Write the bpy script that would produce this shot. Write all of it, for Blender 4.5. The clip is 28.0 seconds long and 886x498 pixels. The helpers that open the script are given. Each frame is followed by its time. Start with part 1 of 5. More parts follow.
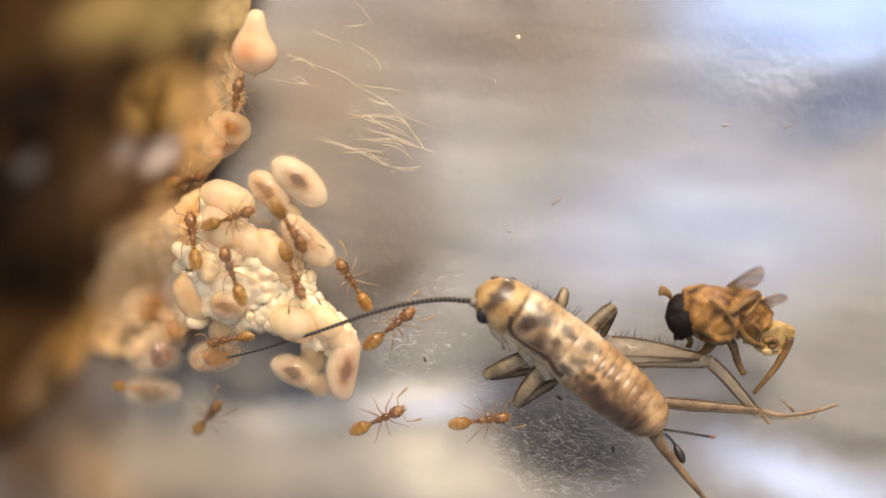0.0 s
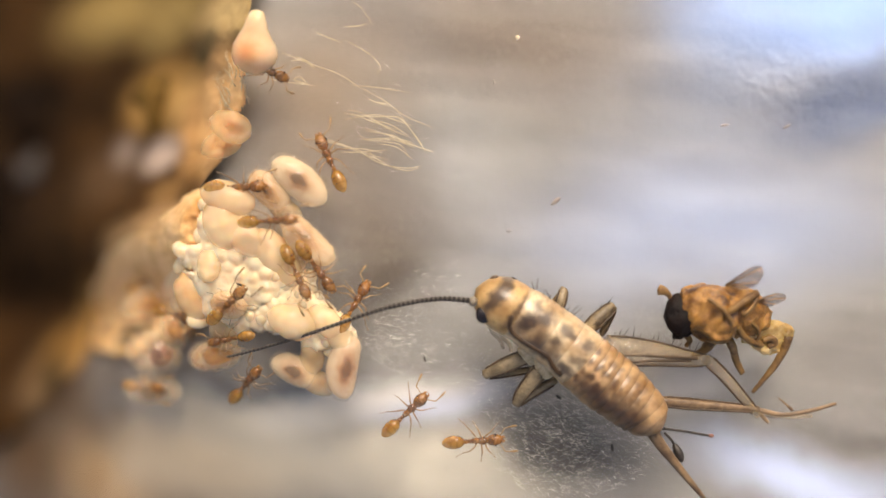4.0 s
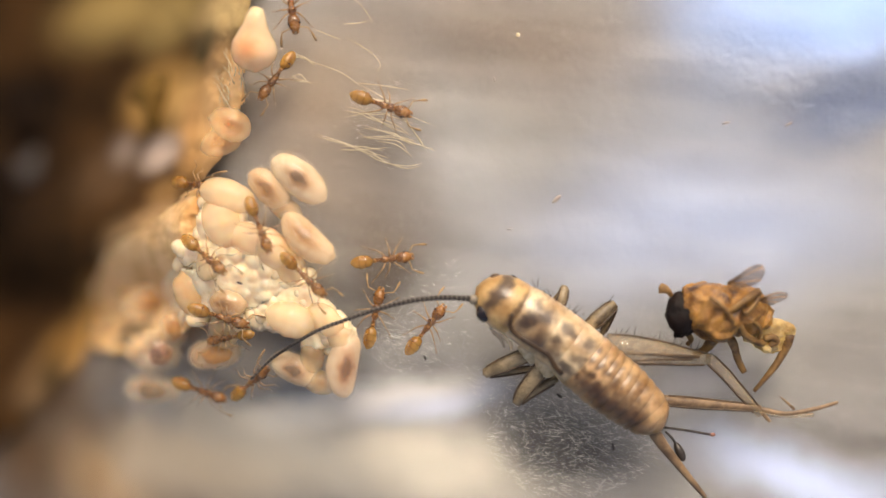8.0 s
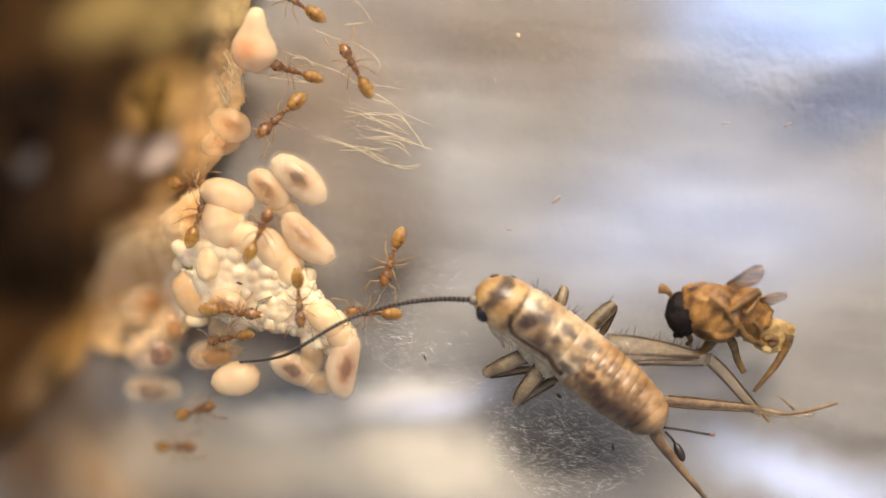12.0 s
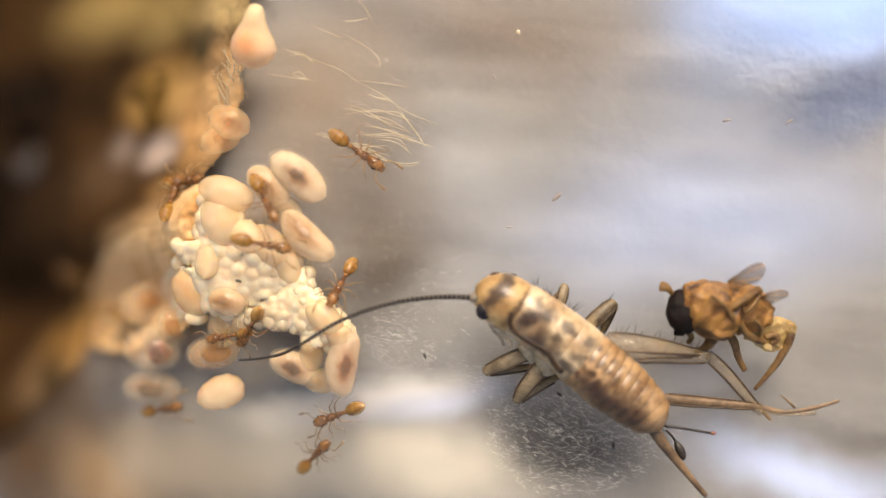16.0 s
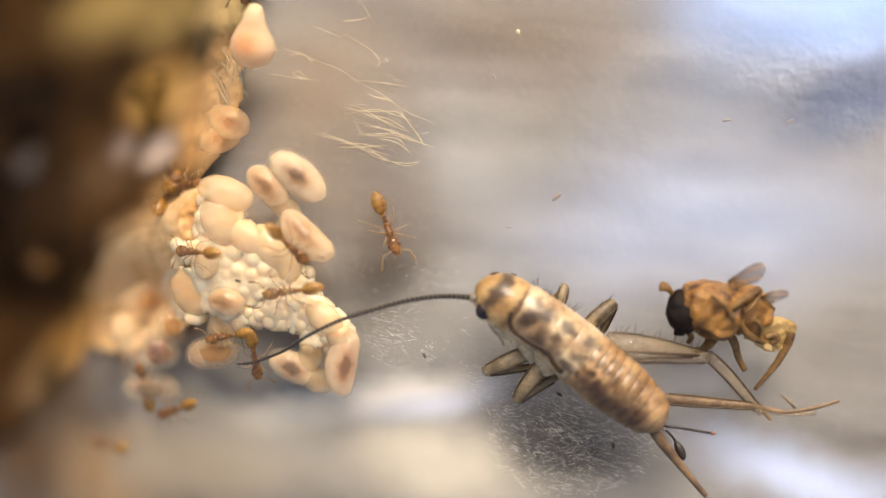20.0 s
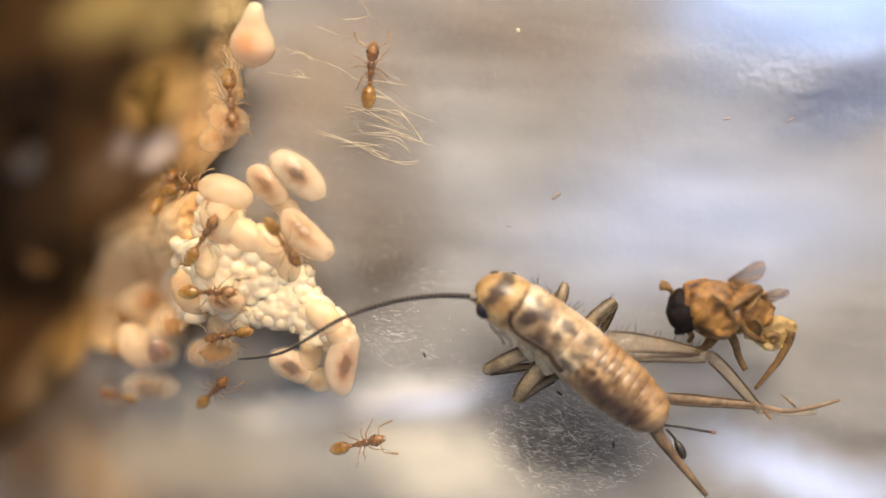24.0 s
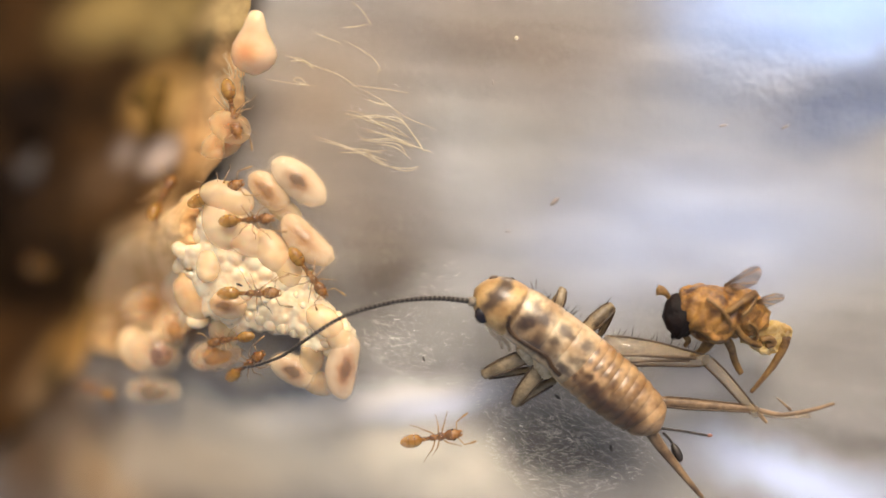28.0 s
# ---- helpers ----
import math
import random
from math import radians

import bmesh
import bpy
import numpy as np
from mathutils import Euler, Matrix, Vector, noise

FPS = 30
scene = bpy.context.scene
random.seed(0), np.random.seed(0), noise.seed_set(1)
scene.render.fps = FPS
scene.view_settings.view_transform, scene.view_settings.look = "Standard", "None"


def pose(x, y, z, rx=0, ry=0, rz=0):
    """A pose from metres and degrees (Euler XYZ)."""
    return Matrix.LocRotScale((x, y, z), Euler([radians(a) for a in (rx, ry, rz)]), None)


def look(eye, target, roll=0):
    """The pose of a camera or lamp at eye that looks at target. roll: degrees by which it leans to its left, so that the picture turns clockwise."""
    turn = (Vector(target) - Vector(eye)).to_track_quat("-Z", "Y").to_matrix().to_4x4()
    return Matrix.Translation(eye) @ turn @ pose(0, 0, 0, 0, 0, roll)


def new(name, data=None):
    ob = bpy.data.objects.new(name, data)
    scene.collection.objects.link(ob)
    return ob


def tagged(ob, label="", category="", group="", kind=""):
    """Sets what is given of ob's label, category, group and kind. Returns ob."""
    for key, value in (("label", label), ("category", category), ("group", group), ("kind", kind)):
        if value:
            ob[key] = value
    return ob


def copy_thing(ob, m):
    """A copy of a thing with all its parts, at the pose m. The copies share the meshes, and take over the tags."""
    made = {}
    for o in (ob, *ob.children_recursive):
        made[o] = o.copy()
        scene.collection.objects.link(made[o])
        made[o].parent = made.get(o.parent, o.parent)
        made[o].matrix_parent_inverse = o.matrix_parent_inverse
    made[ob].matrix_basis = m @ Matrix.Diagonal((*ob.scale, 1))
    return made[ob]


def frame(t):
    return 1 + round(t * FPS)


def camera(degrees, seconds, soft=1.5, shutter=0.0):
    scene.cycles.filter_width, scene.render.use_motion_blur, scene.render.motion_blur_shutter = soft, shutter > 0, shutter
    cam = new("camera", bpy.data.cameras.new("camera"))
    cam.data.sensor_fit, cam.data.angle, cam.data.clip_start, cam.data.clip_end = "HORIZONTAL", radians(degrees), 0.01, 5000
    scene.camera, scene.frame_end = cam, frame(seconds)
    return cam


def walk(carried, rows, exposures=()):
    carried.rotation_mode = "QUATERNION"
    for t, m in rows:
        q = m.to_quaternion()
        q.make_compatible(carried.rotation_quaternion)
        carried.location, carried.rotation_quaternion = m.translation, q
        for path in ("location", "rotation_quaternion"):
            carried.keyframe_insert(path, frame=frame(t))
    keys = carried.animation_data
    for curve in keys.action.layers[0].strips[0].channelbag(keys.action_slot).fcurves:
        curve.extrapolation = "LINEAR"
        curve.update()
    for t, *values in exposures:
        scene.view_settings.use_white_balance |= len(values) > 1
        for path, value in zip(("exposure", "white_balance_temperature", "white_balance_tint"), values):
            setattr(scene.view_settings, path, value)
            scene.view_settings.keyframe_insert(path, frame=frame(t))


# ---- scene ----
# ---- camera and its way ----
EYE = 38.6          # height of the eye over the glass, mm
GRID = 0.016        # one step of the plan grid, mm
MM = 0.001

cam = camera(36.0, 28.0, soft=1.5)
cam.data.dof.use_dof = True
cam.data.dof.focus_distance = 0.0382
cam.data.dof.aperture_fstop = 21.0

# seconds, x, y and height of the eye in millimetres; the camera looks straight down
EYE_ROWS = (
    (0, 0.000, -0.000, 38.600), (0.5, -0.002, -0.021, 38.626), (1, -0.003, -0.037, 38.624), (1.5, -0.004, -0.046, 38.608), (2, -0.003, -0.047, 38.609),
    (2.5, 0.002, -0.037, 38.656), (3, 0.009, -0.020, 38.716), (3.5, 0.009, -0.011, 38.739), (5.5, 0.005, -0.029, 38.623), (6, 0.003, -0.053, 38.528),
    (6.5, 0.003, -0.063, 38.503), (7, 0.002, -0.061, 38.560), (7.5, 0.001, -0.057, 38.591), (8, 0.000, -0.063, 38.572), (8.5, -0.001, -0.074, 38.560),
    (9, -0.003, -0.089, 38.540), (9.5, -0.006, -0.108, 38.472), (10, -0.007, -0.118, 38.424), (10.5, -0.003, -0.106, 38.487), (11, -0.001, -0.081, 38.564),
    (11.5, 0.001, -0.063, 38.588), (12, 0.005, -0.055, 38.595), (12.5, 0.003, -0.052, 38.602), (14.5, 0.006, -0.091, 38.526), (15, 0.006, -0.099, 38.531),
    (15.5, 0.007, -0.107, 38.511), (16, 0.008, -0.121, 38.449), (16.5, 0.005, -0.139, 38.385), (17, 0.004, -0.149, 38.375), (17.5, 0.008, -0.146, 38.414),
    (18, 0.009, -0.141, 38.443), (18.5, 0.013, -0.134, 38.443), (19, 0.021, -0.125, 38.435), (19.5, 0.021, -0.123, 38.419), (20, 0.015, -0.125, 38.413),
    (20.5, 0.010, -0.125, 38.418), (21, 0.013, -0.127, 38.418), (21.5, 0.022, -0.129, 38.481), (23.5, 0.015, -0.150, 38.387), (24, 0.014, -0.155, 38.370),
    (24.5, 0.013, -0.159, 38.362), (25, 0.012, -0.159, 38.358), (25.5, 0.011, -0.161, 38.374), (26, 0.006, -0.171, 38.364), (26.5, 0.005, -0.179, 38.302),
    (27, 0.009, -0.162, 38.305), (27.5, 0.017, -0.102, 38.476), (28, 0.036, -0.006, 38.803),
)
walk(cam, [(t, pose(x * MM, y * MM, z * MM)) for t, x, y, z in EYE_ROWS], exposures=((0, -0.6, 7550, 11), (28, -0.6, 7550, 11)))

# ---- light ----
SUN_ELEVATION, SUN_TURN = 48.0, 10.0      # degrees over the horizon; degrees from +y towards +x
world = bpy.data.worlds.new("daylight")
scene.world = world
world.use_nodes = True
sky = world.node_tree.nodes.new("ShaderNodeTexSky")
sky.sky_type = "NISHITA"
sky.sun_disc = False
sky.dust_density = 5.0
sky.air_density = 0.7
sky.sun_elevation = radians(SUN_ELEVATION)
sky.sun_rotation = radians(SUN_TURN)
world.node_tree.links.new(sky.outputs[0], world.node_tree.nodes["Background"].inputs[0])
world.node_tree.nodes["Background"].inputs[1].default_value = 0.325
sun = new("sun", bpy.data.lights.new("sun", "SUN"))
sun.data.energy = 2.5
sun.data.angle = radians(30.0)
sun.data.color = (1.0, 0.95, 0.88)
el, tu = radians(SUN_ELEVATION), radians(SUN_TURN)
sun.matrix_world = look((0.2 * math.sin(tu), 0.2 * math.cos(tu), 0.2 * math.tan(el)), (0, 0, 0))


# ---- plan ----
BLOCK_EDGE = ((-400, 480), (0, 446), (60, 428), (110, 420), (200, 410), (300, 385), (340, 352), (400, 285), (450, 215), (520, 174),
              (640, 190), (760, 200), (882, 190), (1250, 150))
# the block itself ends further back below its foot than the hollow in the glass
BLOCK_FOOT = ((560, 0), (640, 40), (760, 170), (882, 330), (1250, 500))


def edge_line(v):
    """The block's edge, evened out over a stretch."""
    total = 0.0
    for w in (v - 30, v - 15, v, v + 15, v + 30):
        for (v0, u0), (v1, u1) in zip(BLOCK_EDGE, BLOCK_EDGE[1:]):
            if w <= v1 or v1 == 1250:
                total += u0 + (u1 - u0) * (min(w, v1) - v0) / (v1 - v0)
                break
    return total / 5


def block_edge(v):
    """The same edge with its crumbly notches."""
    return edge_line(v) + 13 * noise.noise(Vector((v / 38, 2.3, 0))) + 5 * noise.noise(Vector((v / 13, 7.7, 0)))


def block_rim(v):
    for (v0, d0), (v1, d1) in zip(BLOCK_FOOT, BLOCK_FOOT[1:]):
        if v0 < v <= v1:
            return block_edge(v) - d0 - (d1 - d0) * (v - v0) / (v1 - v0)
    return block_edge(v)


def eased(x):
    x = min(max(x, 0.0), 1.0)
    return x * x * (3 - 2 * x)


def sag(u, v):
    """Depth of the glass under its level in mm, shaped to fit the blur in the camera's view: it falls away towards the
    nest's foot and steeply under the nest block.
    """
    d = min(max(((640 - u) * 0.9 + (v - 600) * 0.75) / 450, 0.0), 1.25)
    foot = 18 + 32 * eased((v - 460) / 100) + 140 * eased((v - 360) / 160) * (1 - 0.75 * eased((v - 530) / 130))
    x = max(edge_line(v) + foot - u, 0.0) / 280
    low = min(max((v - 690) / 160, 0.0), 1.6) ** 1.5 * min(max((740 - u) / 300, 0.0), 1.0)
    return -3.4 * d * d - 0.9 * low - 30.0 * (1 - 0.32 * eased((v - 540) / 200)) * (1 - math.exp(-(x ** (1.5 + 0.7 * eased((v - 600) / 150)))))


def at(u, v, z=0.0):
    """A place from the plan grid (62.5 steps to a millimetre, laid out in the camera's view as seen from the eye) and a
    height in mm.
    """
    k = GRID * MM * (1 - z / EYE)
    return Vector(((u - 784) * k, (441 - v) * k, z * MM))


def on(u, v, h=0.0):
    """A place h mm over the glass."""
    return at(u, v, sag(u, v) + h)


def hump(u, v, cu, cv, ru, rv):
    return math.exp(-(((u - cu) / ru) ** 2 + ((v - cv) / rv) ** 2))


def pile(u, v):
    """Height of the brood heap over the glass, mm, for feet that walk on it."""
    h = 1.25 * hump(u, v, 430, 470, 130, 120) + 0.9 * hump(u, v, 520, 370, 75, 85) + 0.9 * hump(u, v, 555, 560, 60, 60)
    h += 0.8 * hump(u, v, 300, 580, 110, 110) + 1.0 * hump(u, v, 405, 200, 50, 130) + 0.7 * hump(u, v, 450, 80, 40, 60)
    return min(h, 3.2)


# ---- mesh helpers ----
def tube(bm, pts, radii, n=10, flat=1.0, up=(0, 0, 1), tip=0.35, wobble=0.0):
    """A closed loft of rings along points; flat: height of a ring over its width; tip: roundness of the two ends."""
    pts = [Vector(p) for p in pts]
    rings = []
    up = Vector(up)
    for i, p in enumerate(pts):
        d = (pts[min(i + 1, len(pts) - 1)] - pts[max(i - 1, 0)]).normalized()
        ref = up if abs(d.dot(up)) < 0.92 else Vector((1, 0.2, 0))
        side = d.cross(ref).normalized()
        top = side.cross(d).normalized()
        ring = []
        for k in range(n):
            a = 2 * math.pi * k / n
            r = radii[i]
            if wobble:
                r *= 1 + wobble * noise.noise(Vector((p.x * 4000 + math.cos(a) * 1.3, p.y * 4000 + math.sin(a) * 1.3, p.z * 4000)))
            ring.append(bm.verts.new(p + side * (r * math.cos(a)) + top * (r * flat * math.sin(a))))
        rings.append(ring)
    for a, b in zip(rings, rings[1:]):
        for k in range(n):
            bm.faces.new((a[k], a[(k + 1) % n], b[(k + 1) % n], b[k]))
    for ring, p, q, r in ((rings[0], pts[0], pts[1], radii[0]), (rings[-1], pts[-1], pts[-2], radii[-1])):
        end = bm.verts.new(p + (p - q).normalized() * r * tip)
        for k in range(n):
            if ring is rings[0]:
                bm.faces.new((ring[(k + 1) % n], ring[k], end))
            else:
                bm.faces.new((ring[k], ring[(k + 1) % n], end))
    return bm


def egg_shape(bm, a, b, width, n=14, rows=9, flat=1.0, blunt=0.5, wobble=0.0, bend=0.0):
    """A rounded body from a to b; blunt over 0.5 makes the end at b thicker; bend lifts its middle sideways."""
    a, b = Vector(a), Vector(b)
    d = b - a
    side = Vector((-d.y, d.x, 0))
    pts, radii = [], []
    for i in range(rows):
        f = 0.5 - 0.5 * math.cos(math.pi * (i + 0.6) / (rows + 0.2))
        pts.append(a + d * f + side * (bend * 4 * f * (1 - f)))
        g = f ** (math.log(0.5) / math.log(min(max(blunt, 0.2), 0.8)))
        radii.append(width / 2 * math.sqrt(max(4 * g * (1 - g), 0.02)))
    return tube(bm, pts, radii, n, flat, wobble=wobble)


def curve_points(pts, count):
    """Smooth points through a few given ones."""
    pts = [Vector(p) for p in pts]
    ext = [pts[0] * 2 - pts[1]] + pts + [pts[-1] * 2 - pts[-2]]
    out = []
    for i in range(count):
        x = i / (count - 1) * (len(pts) - 1)
        j = min(int(x), len(pts) - 2)
        f = x - j
        p0, p1, p2, p3 = ext[j:j + 4]
        out.append(0.5 * (2 * p1 + (p2 - p0) * f + (2 * p0 - 5 * p1 + 4 * p2 - p3) * f * f + (3 * p1 - p0 - 3 * p2 + p3) * f ** 3))
    return out


def taper(a, b, count, power=1.0):
    return [a + (b - a) * (i / (count - 1)) ** power for i in range(count)]


def base_of(ob):
    """Where the space of ob begins."""
    p = Vector((0, 0, 0))
    while ob:
        p += ob.location
        ob = ob.parent
    return p


def mesh_of(name, bm, mats, smooth=True):
    me = bpy.data.meshes.new(name)
    bmesh.ops.recalc_face_normals(bm, faces=bm.faces)
    bm.to_mesh(me)
    bm.free()
    for m in mats if isinstance(mats, (list, tuple)) else (mats,):
        me.materials.append(m)
    if smooth:
        me.polygons.foreach_set("use_smooth", [True] * len(me.polygons))
    return me


def part(name, bm, mats, parent, label="", smooth=True):
    """Links a bmesh drawn in the world's space as one mesh under a thing or a part."""
    p = base_of(parent)
    for v in bm.verts:
        v.co -= p
    ob = new(name, mesh_of(name, bm, mats, smooth))
    ob.parent = parent
    if label:
        tagged(ob, label)
    return ob


def thing(name, place, label, category, group="", kind=""):
    ob = new(name)
    ob.empty_display_size = 0.0005
    ob.location = place
    return tagged(ob, label, category, group, kind)


def solid(name, bm, mats, place, label, category, group="", kind="", smooth=True):
    """One mesh as a thing of its own, with its origin at place."""
    for v in bm.verts:
        v.co -= Vector(place)
    ob = new(name, mesh_of(name, bm, mats, smooth))
    ob.location = place
    return tagged(ob, label, category, group, kind)


# ---- materials ----
def col(h):
    """Linear colour from a hex code."""
    c = [int(h[i:i + 2], 16) / 255 for i in (0, 2, 4)]
    return tuple(x / 12.92 if x <= 0.04045 else ((x + 0.055) / 1.055) ** 2.4 for x in c) + (1.0,)


class Nodes:
    def __init__(self, name):
        self.mat = bpy.data.materials.new(name)
        self.mat.use_nodes = True
        self.t = self.mat.node_tree
        self.shader = self.t.nodes["Principled BSDF"]
        self.coord = self.t.nodes.new("ShaderNodeTexCoord").outputs["Object"]

    def link(self, a, b):
        self.t.links.new(a, b)

    def noise(self, scale, detail=4.0, rough=0.55, coord=None, distort=0.0):
        n = self.t.nodes.new("ShaderNodeTexNoise")
        n.inputs["Scale"].default_value, n.inputs["Detail"].default_value = scale, detail
        n.inputs["Roughness"].default_value, n.inputs["Distortion"].default_value = rough, distort
        self.link(coord or self.coord, n.inputs["Vector"])
        return n.outputs["Fac"]

    def math(self, op, a, b=0.0, clamp=False):
        n = self.t.nodes.new("ShaderNodeMath")
        n.operation, n.use_clamp = op, clamp
        for i, x in enumerate((a, b)):
            if isinstance(x, (int, float)):
                n.inputs[i].default_value = x
            else:
                self.link(x, n.inputs[i])
        return n.outputs[0]

    def step(self, x, lo, hi):
        n = self.t.nodes.new("ShaderNodeMapRange")
        n.interpolation_type = "SMOOTHSTEP"
        self.link(x, n.inputs["Value"])
        n.inputs["From Min"].default_value, n.inputs["From Max"].default_value = lo, hi
        return n.outputs["Result"]

    def mix(self, f, a, b):
        n = self.t.nodes.new("ShaderNodeMix")
        n.data_type = "RGBA"
        for i, x in ((0, f), (6, a), (7, b)):
            if isinstance(x, (int, float)):
                n.inputs[i].default_value = x
            elif isinstance(x, tuple):
                n.inputs[i].default_value = x
            else:
                self.link(x, n.inputs[i])
        return n.outputs[2]

    def moved(self, place=(0, 0, 0), turn=0.0, size=(1, 1, 1), coord=None):
        n = self.t.nodes.new("ShaderNodeMapping")
        n.vector_type = "TEXTURE"
        n.inputs["Location"].default_value = place
        n.inputs["Rotation"].default_value = (0, 0, radians(turn))
        n.inputs["Scale"].default_value = size
        self.link(coord or self.coord, n.inputs["Vector"])
        return n.outputs[0]

    def spot(self, place, turn, size, soft=1.0, coord=None):
        """1 at place, falling to 0 at size from it."""
        g = self.t.nodes.new("ShaderNodeVectorMath")
        g.operation = "LENGTH"
        self.link(self.moved(place, turn, size, coord), g.inputs[0])
        return self.step(g.outputs["Value"], 1.0, 1.0 - soft)

    def bump(self, height, mm):
        n = self.t.nodes.new("ShaderNodeBump")
        n.inputs["Strength"].default_value, n.inputs["Distance"].default_value = 1.0, mm * MM
        self.link(height, n.inputs["Height"])
        self.link(n.outputs[0], self.shader.inputs["Normal"])

    def put(self, **kw):
        for k, v in kw.items():
            s = self.shader.inputs[k.replace("_", " ")]
            if isinstance(v, (int, float, tuple)):
                s.default_value = v
            else:
                self.link(v, s)
        return self


def surface(name, a, b, scale, rough=0.5, bump=0.01, sss=0.0, sss_mm=0.25, coat=0.0, spread=0.14, fine=5.0, alpha=1.0, third=None, gloss=0.5):
    """Two tones mixed by coarse and fine grain, with a fine relief; sss for translucent flesh and horn."""
    n = Nodes(name)
    coarse, grain = n.noise(scale), n.noise(scale * fine, 3.0)
    f = n.math("ADD", n.math("MULTIPLY", coarse, 0.7), n.math("MULTIPLY", grain, 0.3))
    c = n.mix(n.step(f, 0.5 - spread, 0.5 + spread), col(a), col(b))
    if third:
        c = n.mix(n.step(n.noise(scale * 0.6, 5.0, 0.6, n.moved((0.013, 0.007, 0.003))), 0.54, 0.66), c, col(third))
    n.put(Base_Color=c, Roughness=n.math("ADD", n.math("MULTIPLY", grain, 0.25), rough - 0.12), Coat_Weight=coat, Specular_IOR_Level=gloss)
    if sss:
        n.put(Subsurface_Weight=sss, Subsurface_Radius=(1.0, 0.9, 0.78), Subsurface_Scale=sss_mm * MM)
    if alpha < 1:
        n.put(Alpha=alpha)
    if bump:
        n.bump(f, bump)
    return n.mat


def flesh(name, skin, halo, core, place, size, turn=0.0, sss=1.0, strong=0.9, rough=0.15, alpha=0.9):
    """Translucent brood skin through which the gut shows as a dark core in a tan halo; place and size in mm in the body's own space."""
    n = Nodes(name)
    wavy = n.t.nodes.new("ShaderNodeVectorMath")
    wavy.operation = "MULTIPLY_ADD"
    tex = n.t.nodes.new("ShaderNodeTexNoise")
    tex.inputs["Scale"].default_value, tex.inputs["Detail"].default_value = 4200.0, 4.0
    n.link(n.coord, tex.inputs["Vector"])
    n.link(tex.outputs["Color"], wavy.inputs[0])
    wavy.inputs[1].default_value = (0.0003,) * 3
    n.link(n.coord, wavy.inputs[2])
    p = tuple((x + 0.15) * MM for x in place)
    wide = n.spot(p, turn, tuple(1.9 * x * MM for x in size), 1.0, wavy.outputs[0])
    deep = n.spot(p, turn, tuple(x * MM for x in size), 0.9, wavy.outputs[0])
    base = n.mix(n.step(n.noise(2600), 0.35, 0.7), col(skin), n.mix(0.15, col(skin), col(halo)))
    c = n.mix(n.math("MULTIPLY", wide, strong), base, col(halo))
    c = n.mix(n.math("MULTIPLY", deep, strong), c, col(core))
    n.put(Base_Color=c, Roughness=rough, Subsurface_Weight=sss, Subsurface_Radius=(1.0, 0.85, 0.65),
          Subsurface_Scale=0.2 * MM, Coat_Weight=0.3, Coat_Roughness=0.12, Specular_IOR_Level=0.35, Alpha=alpha)
    n.bump(n.noise(9000, 3.0), 0.005)
    return n.mat


AMBER = surface("amber_cuticle", "6c4216", "a47034", 3600, 0.26, 0.01, sss=0.4, sss_mm=0.12, coat=0.4, alpha=0.7)
AMBER_DARK = surface("brown_cuticle", "684318", "94662e", 2200, 0.3, 0.005, sss=0.45, sss_mm=0.12, coat=0.35)


def gaster_material():
    """Clear honey-coloured horn with thin dark seams."""
    n = Nodes("honey_gaster_horn")
    c = n.mix(n.step(n.noise(2400), 0.35, 0.65), col("a06c26"), col("c89848"))
    wave = n.t.nodes.new("ShaderNodeTexWave")
    wave.inputs["Scale"].default_value, wave.inputs["Distortion"].default_value = 1450.0, 0.8
    n.link(n.coord, wave.inputs["Vector"])
    c = n.mix(n.math("MULTIPLY", n.step(wave.outputs["Fac"], 0.75, 1.0), 0.25), c, col("5e3814"))
    n.put(Base_Color=c, Roughness=0.22, Subsurface_Weight=0.4, Subsurface_Radius=(1.0, 0.75, 0.5), Subsurface_Scale=0.1 * MM, Coat_Weight=0.5, Alpha=0.55)
    n.bump(n.noise(8000), 0.005)
    return n.mat


GASTER = gaster_material()
CROP = surface("dark_crop", "4a2a10", "6e421a", 2600, 0.4, 0.01, sss=0.2, sss_mm=0.08, alpha=0.75)
AMBER_LIGHT = surface("leg_cuticle", "a27c54", "c8a67c", 4000, 0.4, 0.004, sss=0.4, sss_mm=0.08, alpha=0.48)
EYE_BLACK = surface("black_eye", "120b08", "2a1b12", 5000, 0.2, 0.004, coat=0.5)
CLUB = surface("pale_club", "8e6e48", "ae8e62", 4000, 0.45, 0.004, sss=0.2, sss_mm=0.05, alpha=0.8)

# ---- setting: backing sheet, glass, table ----
SHEET_DROP = 1.2     # mm from the glass's upper face to the sheet under it


